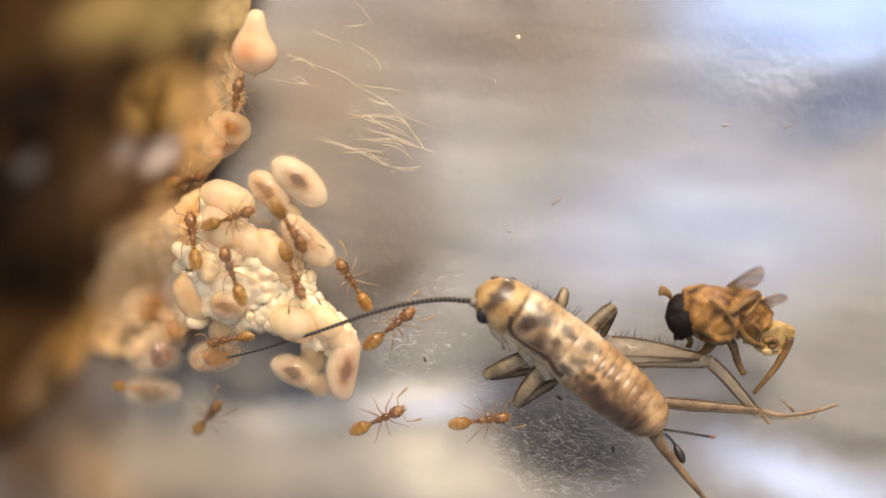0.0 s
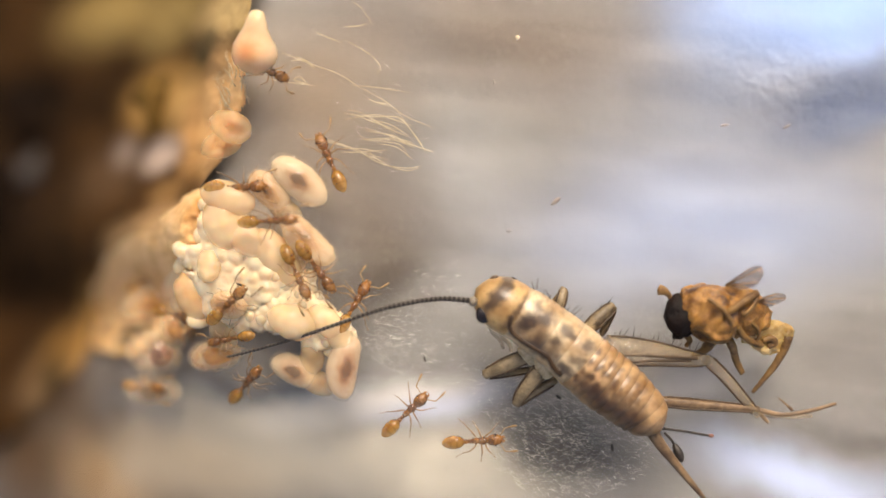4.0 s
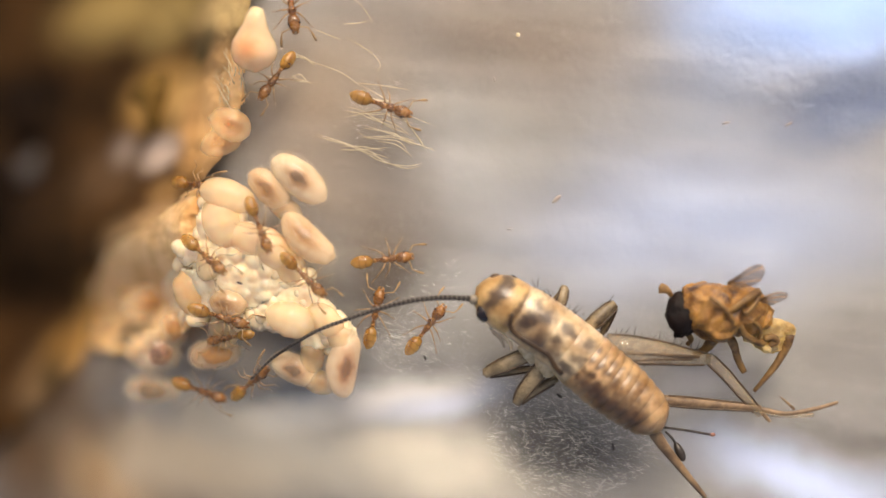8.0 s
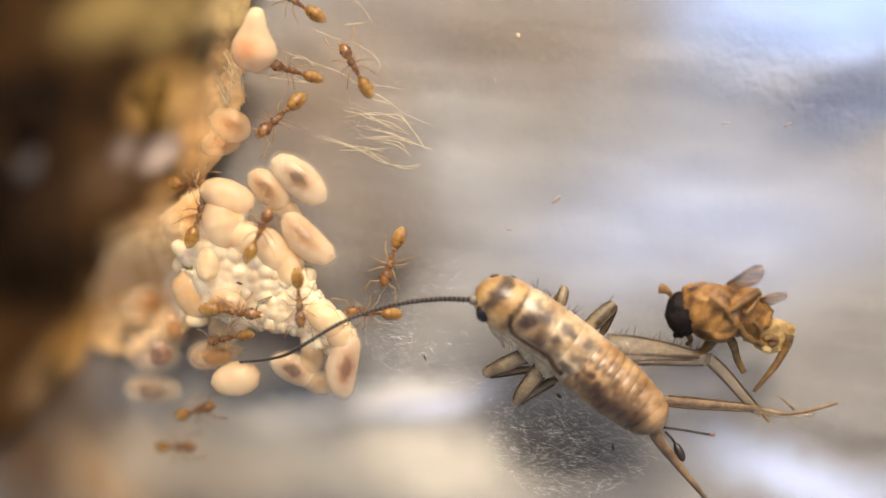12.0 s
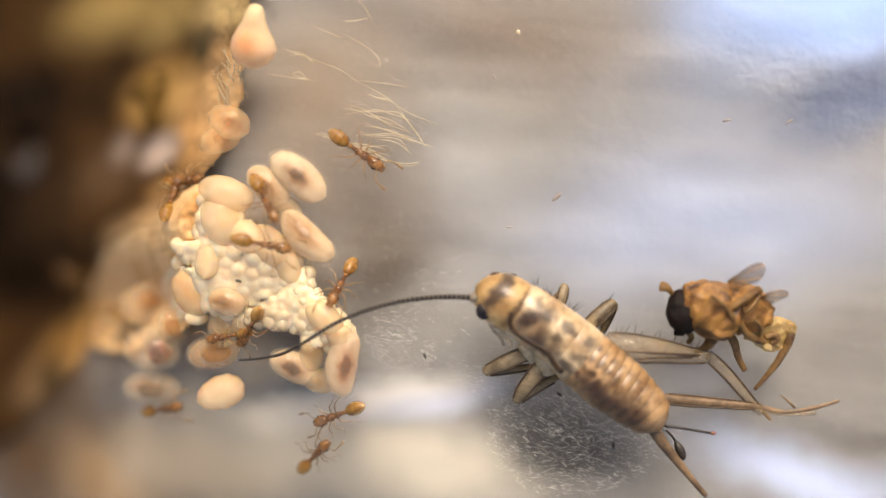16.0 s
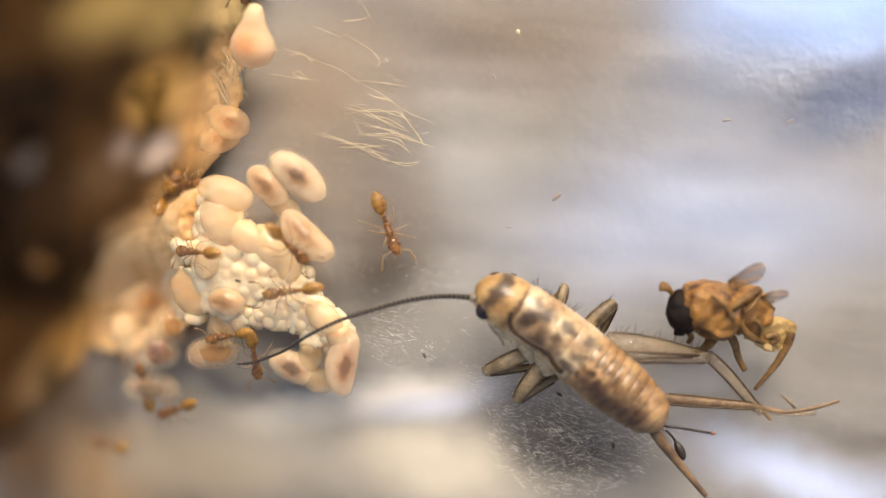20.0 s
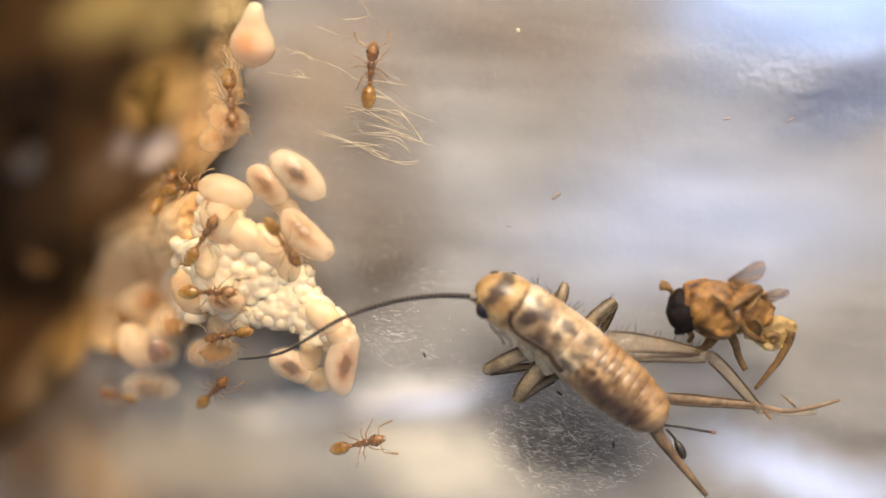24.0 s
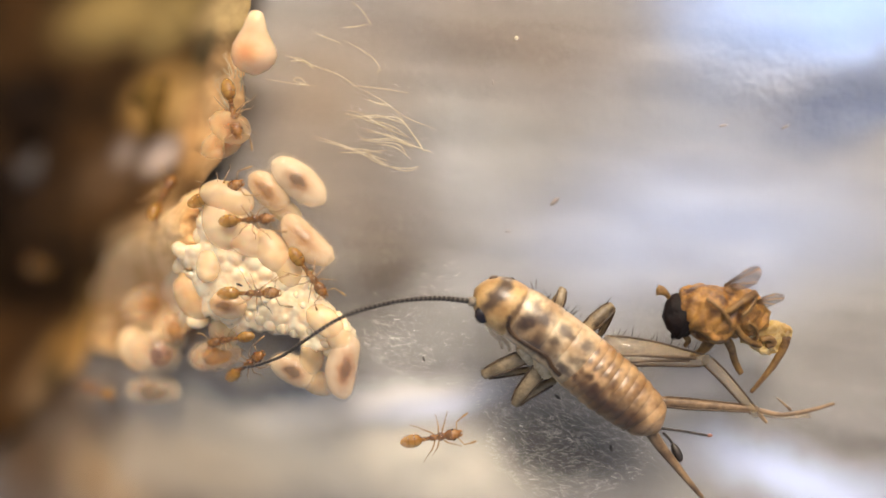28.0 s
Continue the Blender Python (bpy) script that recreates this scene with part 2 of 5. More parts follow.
def sheet_material():
    """Dull metal-grey sheet with pale, bluish and brownish reflections painted in, and long rubbed streaks."""
    n = Nodes("sheet_painted_light")
    c = n.mix(n.step(n.noise(160, 5.0), 0.3, 0.7), col("736f6d"), col("838180"))
    wavy = n.t.nodes.new("ShaderNodeVectorMath")
    wavy.operation = "MULTIPLY_ADD"
    tex = n.t.nodes.new("ShaderNodeTexNoise")
    tex.inputs["Scale"].default_value = 260.0
    tex.inputs["Detail"].default_value = 3.0
    n.link(n.coord, tex.inputs["Vector"])
    n.link(tex.outputs["Color"], wavy.inputs[0])
    wavy.inputs[1].default_value = (0.0022,) * 3
    n.link(n.coord, wavy.inputs[2])
    for u, v, ru, rv, turn, strong, h in PAINTED_LIGHT:
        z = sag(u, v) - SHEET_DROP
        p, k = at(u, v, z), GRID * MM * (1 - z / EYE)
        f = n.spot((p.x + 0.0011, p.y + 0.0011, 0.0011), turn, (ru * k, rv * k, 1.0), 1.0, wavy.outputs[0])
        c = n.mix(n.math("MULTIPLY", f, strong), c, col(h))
    streak = n.noise(900, 3.0, 0.6, n.moved((0, 0, 0), -6, (7, 1, 1)))
    grain = n.noise(5200, 4.0)
    c = n.mix(n.math("MULTIPLY", n.step(streak, 0.35, 0.75), 0.07), c, col("e9e4de"))
    pits = n.step(n.noise(2100, 5.0, 0.62), 0.6, 0.72)
    c = n.mix(n.math("MULTIPLY", pits, 0.16), c, col("6d655c"))
    c = n.mix(n.math("MULTIPLY", n.step(n.noise(7000, 3.0), 0.52, 0.7), 0.08), c, col("d8d4ce"))
    n.put(Base_Color=c, Roughness=n.math("ADD", n.math("MULTIPLY", grain, 0.3), 0.32), Metallic=0.25)
    p = at(1430, 150)
    ripple = n.math("MULTIPLY", n.spot((p.x, p.y, 0), -20, (290 * GRID * MM, 130 * GRID * MM, 1.0), 1.0), n.noise(2600, 4.0, 0.6))
    n.bump(n.math("ADD", n.math("ADD", n.math("MULTIPLY", ripple, 1.6), n.math("MULTIPLY", n.noise(1100, 4.0), 0.6)), n.math("MULTIPLY", grain, 0.12)), 0.04)
    return n.mat


# reflections and shade painted on the sheet: plan place, radii, turn, strength, colour
PAINTED_LIGHT = (
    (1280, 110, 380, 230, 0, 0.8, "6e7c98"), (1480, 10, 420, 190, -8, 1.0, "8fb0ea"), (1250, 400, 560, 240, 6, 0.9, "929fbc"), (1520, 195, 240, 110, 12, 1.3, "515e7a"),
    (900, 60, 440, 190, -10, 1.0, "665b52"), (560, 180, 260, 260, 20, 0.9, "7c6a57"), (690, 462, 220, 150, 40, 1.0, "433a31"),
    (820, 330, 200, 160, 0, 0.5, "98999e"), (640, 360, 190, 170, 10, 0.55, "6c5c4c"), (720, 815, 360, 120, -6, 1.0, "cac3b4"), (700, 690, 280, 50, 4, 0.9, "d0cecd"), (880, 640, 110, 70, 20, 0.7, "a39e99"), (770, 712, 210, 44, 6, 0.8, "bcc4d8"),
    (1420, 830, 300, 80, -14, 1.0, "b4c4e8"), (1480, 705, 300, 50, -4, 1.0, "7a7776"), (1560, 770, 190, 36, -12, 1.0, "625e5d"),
    # some of these brighten spots that the cast shadows leave too dark
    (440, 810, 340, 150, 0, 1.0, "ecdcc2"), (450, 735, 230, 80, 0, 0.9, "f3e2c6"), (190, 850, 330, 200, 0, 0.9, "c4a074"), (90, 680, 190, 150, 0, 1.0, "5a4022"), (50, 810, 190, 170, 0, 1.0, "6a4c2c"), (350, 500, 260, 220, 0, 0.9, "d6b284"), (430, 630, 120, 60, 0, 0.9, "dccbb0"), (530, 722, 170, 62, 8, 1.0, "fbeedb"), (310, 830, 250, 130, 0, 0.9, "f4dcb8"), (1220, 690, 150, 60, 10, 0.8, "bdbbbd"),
    # the cricket's dark reflection, painted into the sheet
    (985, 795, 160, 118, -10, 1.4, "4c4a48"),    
)


def grid_sheet(bm, drop, lo, hi, count, ripple=0.0):
    rows = []
    for i in range(count + 1):
        row = []
        for j in range(count + 1):
            u, v = lo[0] + (hi[0] - lo[0]) * j / count, lo[1] + (hi[1] - lo[1]) * i / count
            z = sag(u, v) - drop
            if ripple:
                z += ripple * noise.noise(Vector((u / 180, v / 60, 3.0)))
            row.append(bm.verts.new(at(u, v, z)))
        rows.append(row)
    for i in range(count):
        for j in range(count):
            bm.faces.new((rows[i][j], rows[i + 1][j], rows[i + 1][j + 1], rows[i][j + 1]))
    return rows


def setting():
    wood = surface("table_top", "8d7f72", "a5988b", 60, 0.6, 0.02)
    bm = bmesh.new()
    for x, y in ((-0.7, -0.4), (0.7, -0.4), (0.7, 0.4), (-0.7, 0.4)):
        bm.verts.new((x, y, -0.042))
    bm.faces.new(list(bm.verts))
    solid("ground", bm, wood, (0, 0, -0.042), "grey-brown table top under the nest", "table top", kind="structure")

    bm = bmesh.new()
    grid_sheet(bm, SHEET_DROP, (-1100, -1000), (2700, 1900), 150, 0.05)
    solid("backing_sheet", bm, sheet_material(), (0, 0, -SHEET_DROP * MM), "dull grey metal sheet with painted-in reflections under the glass floor",
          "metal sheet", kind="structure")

    glass = Nodes("clear_glass")
    glass.put(Base_Color=(0.97, 0.98, 0.97, 1), Roughness=0.03, Transmission_Weight=1.0, IOR=1.2)
    glass.bump(glass.noise(900, 3.0), 0.004)
    bm = bmesh.new()
    top = grid_sheet(bm, 0.0, (-1100, -1000), (2700, 1900), 110)
    low = grid_sheet(bm, 0.5, (-1100, -1000), (2700, 1900), 110)
    for a, b in ((top[0], low[0]), (low[-1], top[-1]), ([r[0] for r in low], [r[0] for r in top]), ([r[-1] for r in top], [r[-1] for r in low])):
        for k in range(len(a) - 1):
            bm.faces.new((a[k], a[k + 1], b[k + 1], b[k]))
    ob = solid("glass_floor", bm, glass.mat, (0, 0, 0), "clear scratched glass floor of the ant nest", "glass floor", kind="structure")
    ob.visible_shadow = False


# ---- the nest block ----
def block_height(u, v):
    """Thickness of the block over the falling glass, mm."""
    d = max(block_rim(v) - u, 0.0)
    return -0.06 + 0.3 * min(d / 40, 1.0) + min(d / 60, 1.0) * (0.8 + 0.5 * noise.noise(Vector((u / 90, v / 90, 1.7)))) + min(d / 30, 1) * 0.3 * noise.noise(Vector((u / 30, v / 30, 5.1)))


def nest_block():
    n = Nodes("block_painted_glow")
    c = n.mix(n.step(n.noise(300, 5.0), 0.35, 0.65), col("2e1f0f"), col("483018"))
    # dark and ochre patches; golden and pale ones paint a soft glow into the colour
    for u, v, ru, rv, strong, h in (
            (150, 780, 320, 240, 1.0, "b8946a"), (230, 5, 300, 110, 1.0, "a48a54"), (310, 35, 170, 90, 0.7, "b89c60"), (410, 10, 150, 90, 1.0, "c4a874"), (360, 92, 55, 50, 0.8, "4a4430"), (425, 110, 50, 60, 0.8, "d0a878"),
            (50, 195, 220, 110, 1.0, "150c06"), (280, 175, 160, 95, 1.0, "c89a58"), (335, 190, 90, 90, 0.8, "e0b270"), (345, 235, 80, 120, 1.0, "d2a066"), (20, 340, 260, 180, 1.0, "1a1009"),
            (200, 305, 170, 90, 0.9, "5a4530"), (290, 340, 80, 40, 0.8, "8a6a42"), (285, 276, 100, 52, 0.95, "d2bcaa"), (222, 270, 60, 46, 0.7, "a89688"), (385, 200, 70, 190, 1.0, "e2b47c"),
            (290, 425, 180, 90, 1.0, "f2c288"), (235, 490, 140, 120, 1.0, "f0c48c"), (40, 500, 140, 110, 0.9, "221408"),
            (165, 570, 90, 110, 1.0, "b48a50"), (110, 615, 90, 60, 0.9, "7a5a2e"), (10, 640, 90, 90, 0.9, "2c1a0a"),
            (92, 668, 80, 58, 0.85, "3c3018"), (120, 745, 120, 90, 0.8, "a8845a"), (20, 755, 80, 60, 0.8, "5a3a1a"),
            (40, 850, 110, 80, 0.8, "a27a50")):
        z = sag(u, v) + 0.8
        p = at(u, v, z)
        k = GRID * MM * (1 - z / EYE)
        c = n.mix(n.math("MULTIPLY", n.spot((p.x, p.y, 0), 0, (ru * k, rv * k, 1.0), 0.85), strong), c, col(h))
    grain = n.noise(1500, 5.0)
    c = n.mix(n.math("MULTIPLY", n.step(grain, 0.5, 0.7), 0.2), c, col("8a6534"))
    n.put(Base_Color=c, Roughness=0.8, Specular_IOR_Level=0.08)
    n.bump(grain, 0.15)
    bm = bmesh.new()
    cells = {}
    for i, v in enumerate(range(-400, 1250, 10)):
        for j in range(101):
            u = -900 + (block_rim(v) + 900) * (1 - (1 - j / 100) ** 1.5)
            cells[i, j] = bm.verts.new(at(u, v, sag(u, v) + block_height(u, v) + 0.02))
    for i, j in list(cells):
        q = [cells.get(k) for k in ((i, j), (i + 1, j), (i + 1, j + 1), (i, j + 1))]
        if all(q):
            bm.faces.new(q)
    place = at(150, 400, 0)
    n.coord = None
    block = thing("nest_block", place, "dark brown nest block with ochre patches and a painted-in glow", "nest block")
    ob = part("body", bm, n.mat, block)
    ob.location = -place
    for v in ob.data.vertices:
        v.co += place
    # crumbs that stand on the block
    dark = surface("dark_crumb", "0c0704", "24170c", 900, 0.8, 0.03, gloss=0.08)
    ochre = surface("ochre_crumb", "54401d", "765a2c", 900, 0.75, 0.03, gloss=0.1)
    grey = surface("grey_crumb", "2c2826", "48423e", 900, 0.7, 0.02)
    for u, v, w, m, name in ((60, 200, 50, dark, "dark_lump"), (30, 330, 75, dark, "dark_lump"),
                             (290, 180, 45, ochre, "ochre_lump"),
                             (62, 305, 30, grey, "grey_lump")):
        bm = bmesh.new()
        h = sag(u, v) + block_height(u, v)
        k = (1 - h / EYE) * GRID * MM
        bmesh.ops.create_icosphere(bm, subdivisions=3, radius=1.0)
        for q in bm.verts:
            q.co *= (1 + 0.6 * noise.noise(q.co * 1.5 + Vector((u, v, 0)))) * w * k
            q.co.z *= 0.5
            q.co += at(u, v, h + 0.1)
        part(name, bm, m, block)
    return block


# ---- brood ----
SKIN_WHITE = flesh("larva_milky", "f2d2a4", "f8e0ba", "f4d6a8", (0.0, 0.0, 0.2), (0.5, 0.3, 0.9), alpha=0.5)
SKIN_TAN = flesh("larva_tan_skin", "eec894", "f2d2a2", "e4b67c", (0.0, 0.0, 0.2), (0.7, 0.4, 0.9), alpha=0.6)
EGG_SKIN = surface("egg_skin", "f5deb6", "fbeace", 3000, 0.25, 0.003, sss=1.0, sss_mm=0.1, coat=0.3, alpha=0.65)
MASS = surface("settled_brood", "f4d8ac", "fae6c4", 2500, 0.3, 0.008, sss=1.0, sss_mm=0.2, coat=0.2)
GUT_DARK = flesh("larva_dark_gut", "f8e0b8", "bc7c44", "54301e", (0.0, 0.05, 0.3), (0.4, 0.25, 0.9), strong=1.0, sss=0.25, alpha=0.55)
GUT_TAN = flesh("larva_tan_gut", "f6dab0", "c8843a", "8a5826", (-0.1, 0.0, 0.3), (0.5, 0.22, 0.9), sss=0.25, alpha=0.55)
GUT_RED = flesh("larva_red_gut", "f6dab4", "bc7444", "6e381e", (0.0, 0.02, 0.3), (0.5, 0.22, 0.9), strong=1.0, sss=0.25, alpha=0.55)
GUT_ORANGE = flesh("larva_orange_gut", "f4d6a6", "ecb47a", "c47e3a", (0.0, 0.0, 0.2), (0.5, 0.32, 0.9), alpha=0.26)
GUT_MAUVE = flesh("larva_mauve_gut", "deb078", "a86c4c", "5c2824", (0.2, 0.05, 0.3), (0.34, 0.26, 0.9), alpha=0.16)
GUT_AMBER = flesh("larva_amber_gut", "eec488", "dc9448", "b46c28", (0.0, 0.0, 0.2), (0.5, 0.3, 0.9), alpha=0.2)
GUT_GREY = flesh("larva_grey_gut", "d8b080", "a87c58", "6c4c3c", (0.0, 0.0, 0.3), (0.5, 0.3, 0.9), alpha=0.16)
GUTS = {GUT_DARK: surface("gut_purple_brown", "3a1c14", "5c3020", 3000, 0.5, 0.01, alpha=0.9), GUT_TAN: surface("gut_tan", "7c4c20", "a06a34", 3000, 0.5, 0.01, alpha=0.8),
        GUT_RED: surface("gut_red_brown", "5a2812", "7c4020", 3000, 0.5, 0.01, alpha=0.9),
        GUT_AMBER: surface("gut_amber", "b06a0c", "d4962c", 3000, 0.5, 0.01, alpha=0.7), GUT_GREY: surface("gut_grey_brown", "54381c", "74542c", 3000, 0.5, 0.01, alpha=0.7),
        GUT_MAUVE: surface("gut_wine", "4a1418", "6a2424", 3000, 0.5, 0.01, alpha=0.8)}
GUT_SHAPE = {GUT_DARK: (0.42, 0.42, -0.03), GUT_MAUVE: (0.36, 0.5, 0.16), GUT_GREY: (0.46, 0.5, 0.0), GUT_AMBER: (0.5, 0.5, 0.04)}
GLASSY = surface("glassy_skin", "f8dcb0", "fceccc", 3000, 0.16, 0.012, coat=0.6, alpha=0.12, gloss=0.6)
CLEAR = flesh("larva_clear", "f4dcb6", "ecd0a2", "e0bc88", (0.0, 0.0, 0.2), (0.6, 0.4, 0.9), alpha=0.3)

# plan place, length and width in steps, turn in degrees (clockwise from +x), height over the glass in mm, skin, blunt, bend, words
BROOD = (
    (529, 322, 130, 72, 40, 0.62, GUT_DARK, 0.5, 0.03, "larva", "plump cream larva with a dark purple-brown gut"),
    (476, 340, 98, 62, 45, 0.5, GUT_TAN, 0.5, 0.05, "larva", "cream larva with a tan gut against a plumper one"),
    (546, 424, 128, 68, 44, 0.62, GUT_TAN, 0.5, -0.13, "larva", "curved glossy cream larva with a tan gut"),
    (614, 652, 120, 66, 100, 0.6, GUT_RED, 0.5, -0.16, "larva", "curled glossy larva with a reddish brown gut"),
    (520, 660, 92, 60, 28, 0.45, GUT_DARK, 0.5, 0.1, "larva", "small larva with a brown gut and clear skin"),
    (565, 680, 60, 44, 20, 0.3, CLEAR, 0.5, 0.0, "larva", "small clear larva with watery skin"),
    (406, 226, 76, 58, 24, 1.2, GUT_ORANGE, 0.55, 0.05, "larva", "pale orange larva at the block's edge"),
    (392, 256, 78, 52, -22, 0.8, GUT_ORANGE, 0.55, 0.05, "larva", "pale orange larva under a larger one"),
    (278, 536, 132, 66, -12, 0.5, GUT_AMBER, 0.5, 0.08, "larva", "long glossy larva with an orange gut"),
    (310, 584, 66, 58, 60, 0.45, GUT_AMBER, 0.5, 0.0, "larva", "small round orange larva"),
    (272, 628, 108, 80, 8, 0.5, GUT_MAUVE, 0.52, 0.05, "larva", "translucent larva with a purple-brown gut"),
    (382, 632, 100, 64, -6, 0.4, GUT_AMBER, 0.5, 0.04, "larva", "translucent orange larva lying on the glass"),
    (272, 694, 106, 60, 2, 0.36, GUT_GREY, 0.5, 0.06, "larva", "flat mauve larva with a wet white shine"),
    (402, 352, 100, 58, 18, 0.8, SKIN_WHITE, 0.5, 0.04, "larva", "milk-white larva at the top of the brood heap"),
    (395, 398, 96, 76, 70, 0.65, SKIN_WHITE, 0.5, 0.04, "larva", "broad milk-white larva on the brood heap"),
    (436, 428, 84, 56, 30, 0.72, SKIN_WHITE, 0.5, 0.06, "larva", "milk-white larva on the brood heap"),
    (478, 446, 88, 60, 50, 0.66, SKIN_WHITE, 0.5, 0.05, "larva", "milk-white larva on the brood heap"),
    (508, 476, 76, 48, 70, 0.58, SKIN_WHITE, 0.5, 0.05, "larva", "milk-white larva on the brood heap"),
    (404, 542, 72, 58, 10, 0.75, GUT_TAN, 0.5, 0.02, "larva", "short tan larva half sunk in eggs"),
    (346, 524, 92, 76, 60, 0.6, SKIN_TAN, 0.5, 0.03, "larva", "broad cream larva half hidden by eggs"),
    (368, 470, 62, 44, 100, 0.8, SKIN_WHITE, 0.5, 0.05, "larva", "cream larva half hidden by eggs"),
    (395, 588, 66, 54, 85, 0.4, CLEAR, 0.5, 0.05, "larva", "clear cream larva lying on the glass"),
    (575, 572, 74, 50, 40, 0.72, SKIN_WHITE, 0.5, 0.05, "larva", "bright white larva in a row of three"),
    (604, 600, 60, 46, 55, 0.6, SKIN_WHITE, 0.5, -0.05, "larva", "bright white larva in a row of three"),
    (551, 634, 62, 44, 95, 0.4, CLEAR, 0.5, 0.05, "larva", "clear larva lying on the glass"),
    (505, 376, 66, 40, 30, 0.4, CLEAR, 0.5, 0.05, "larva", "cream larva wedged between plumper ones"),
)


def larva_mesh(length, width, blunt, bend, skin, seed):
    k = GRID * MM
    bm = bmesh.new()
    half = length / 2 * k
    rows, n = 22, 20
    pts, radii = [], []
    for i in range(rows):
        f = 0.5 - 0.5 * math.cos(math.pi * (i + 0.6) / (rows + 0.2))
        pts.append(Vector((-half + 2 * half * f, bend * length * k * (4 * f * (1 - f) - 0.5) * 1.0, 0)))
        g = f ** (math.log(0.5) / math.log(blunt))
        r = width / 2 * k * (max(4 * g * (1 - g), 0.02)) ** 0.42
        radii.append(r * (1 + 0.018 * math.cos(f * 2 * math.pi * 11)))
    tube(bm, pts, radii, n, 0.88)
    off = Vector((seed * 3.1, seed * 1.7, 0))
    for v in bm.verts:
        v.co *= 1 + 0.05 * noise.noise(v.co * 5200 + off)
    return mesh_of("larva", bm, skin)


def brood():
    for i, (u, v, length, width, turn, h, skin, blunt, bend, name, label) in enumerate(BROOD):
        z = sag(u, v) + h
        s, k = 1 - z / EYE, GRID * MM
        m = Matrix.Translation(at(u, v, z)) @ pose(0, 0, 0, 0, 6 * math.sin(i * 2.4), -turn)
        if skin not in GUTS:
            ob = new(name, larva_mesh(length * s, width * s, blunt, bend, skin, i))
        else:
            ob = new(name)
            ob.empty_display_size = 0.0005
            long, wide, fore = GUT_SHAPE.get(skin, (0.56, 0.42, -0.03))
            core = new("gut", larva_mesh(length * s * long, width * s * wide, 0.45, bend * 0.6, GUTS[skin], i + 40))
            core.matrix_basis = pose(fore * length * s * k, 0, 0.12 * width * s * k)
            core.parent = ob
            tagged(core, "dark gut that shows through the skin")
            inner = new("inner_body", larva_mesh(length * s * 0.9, width * s * 0.86, blunt, bend, skin, i))
            outer = new("skin", larva_mesh(length * s, width * s, blunt, bend, GLASSY, i))
            inner.parent = outer.parent = ob
            tagged(outer, "clear glossy skin")
        ob.matrix_basis = m
        tagged(ob, label, "larva", "brood heap")
    # the bulb-shaped larva on the block's corner
    bm = bmesh.new()
    pts = [at(u, v, z) for u, v, z in ((455, 20, 1.3), (453, 34, 1.3), (452, 48, 1.2), (451, 62, 1.1), (450, 78, 1.0), (450, 96, 0.95), (450, 112, 0.9), (451, 124, 0.9), (451, 130, 0.9))]
    tube(bm, pts, [w * GRID * MM for w in (11, 17, 21, 28, 37, 40, 36, 24, 10)], 24, 0.9, wobble=0.05)
    bulb = flesh("larva_bulb_skin", "f9dcb4", "f2b882", "e2a068", (-0.12, 0.0, 0.4), (0.5, 0.46, 1.6), strong=0.7, alpha=0.75)
    solid("bulb_larva", bm, bulb, at(449, 96, 0.9), "drop-shaped cream larva with an orange centre", "larva", "brood heap")


EGG_LUMPS = ((530, 505, 28), (518, 530, 30), (548, 545, 30), (565, 560, 28), (590, 582, 30), (608, 602, 24), (545, 576, 26), (575, 600, 24), (500, 545, 30),
             (488, 570, 22), (470, 545, 24), (462, 568, 20), (440, 565, 18), (425, 580, 16), (410, 572, 16), (506, 572, 20), (550, 612, 18))
HATCH_LUMPS = ((392, 395, 45), (422, 432, 40), (385, 440, 36), (360, 455, 26), (335, 455, 22), (465, 455, 42), (500, 482, 36), (445, 490, 36), (405, 495, 36),
               (370, 492, 32), (345, 525, 44), (318, 508, 30), (402, 540, 36), (470, 510, 30), (372, 412, 26), (445, 525, 26))
DUST_HAZE_HEAPS = ((262, 520, 110, 84, 0.3), (215, 590, 50, 40, 0.25), (392, 150, 44, 80, 0.5), (318, 415, 80, 90, 0.45), (232, 478, 100, 90, 0.7))


def lump_height(lumps, u, v):
    """Height of a mass of merged round lumps, mm; below zero outside it."""
    total = 0.0
    for cu, cv, r in lumps:
        q = 1 - ((u - cu) ** 2 + (v - cv) ** 2) / (r * r)
        if q > 0:
            total += math.exp(8 * (0.42 + 0.6 * r * GRID * math.sqrt(q)))
    return math.log(total) / 8 if total else -1.0


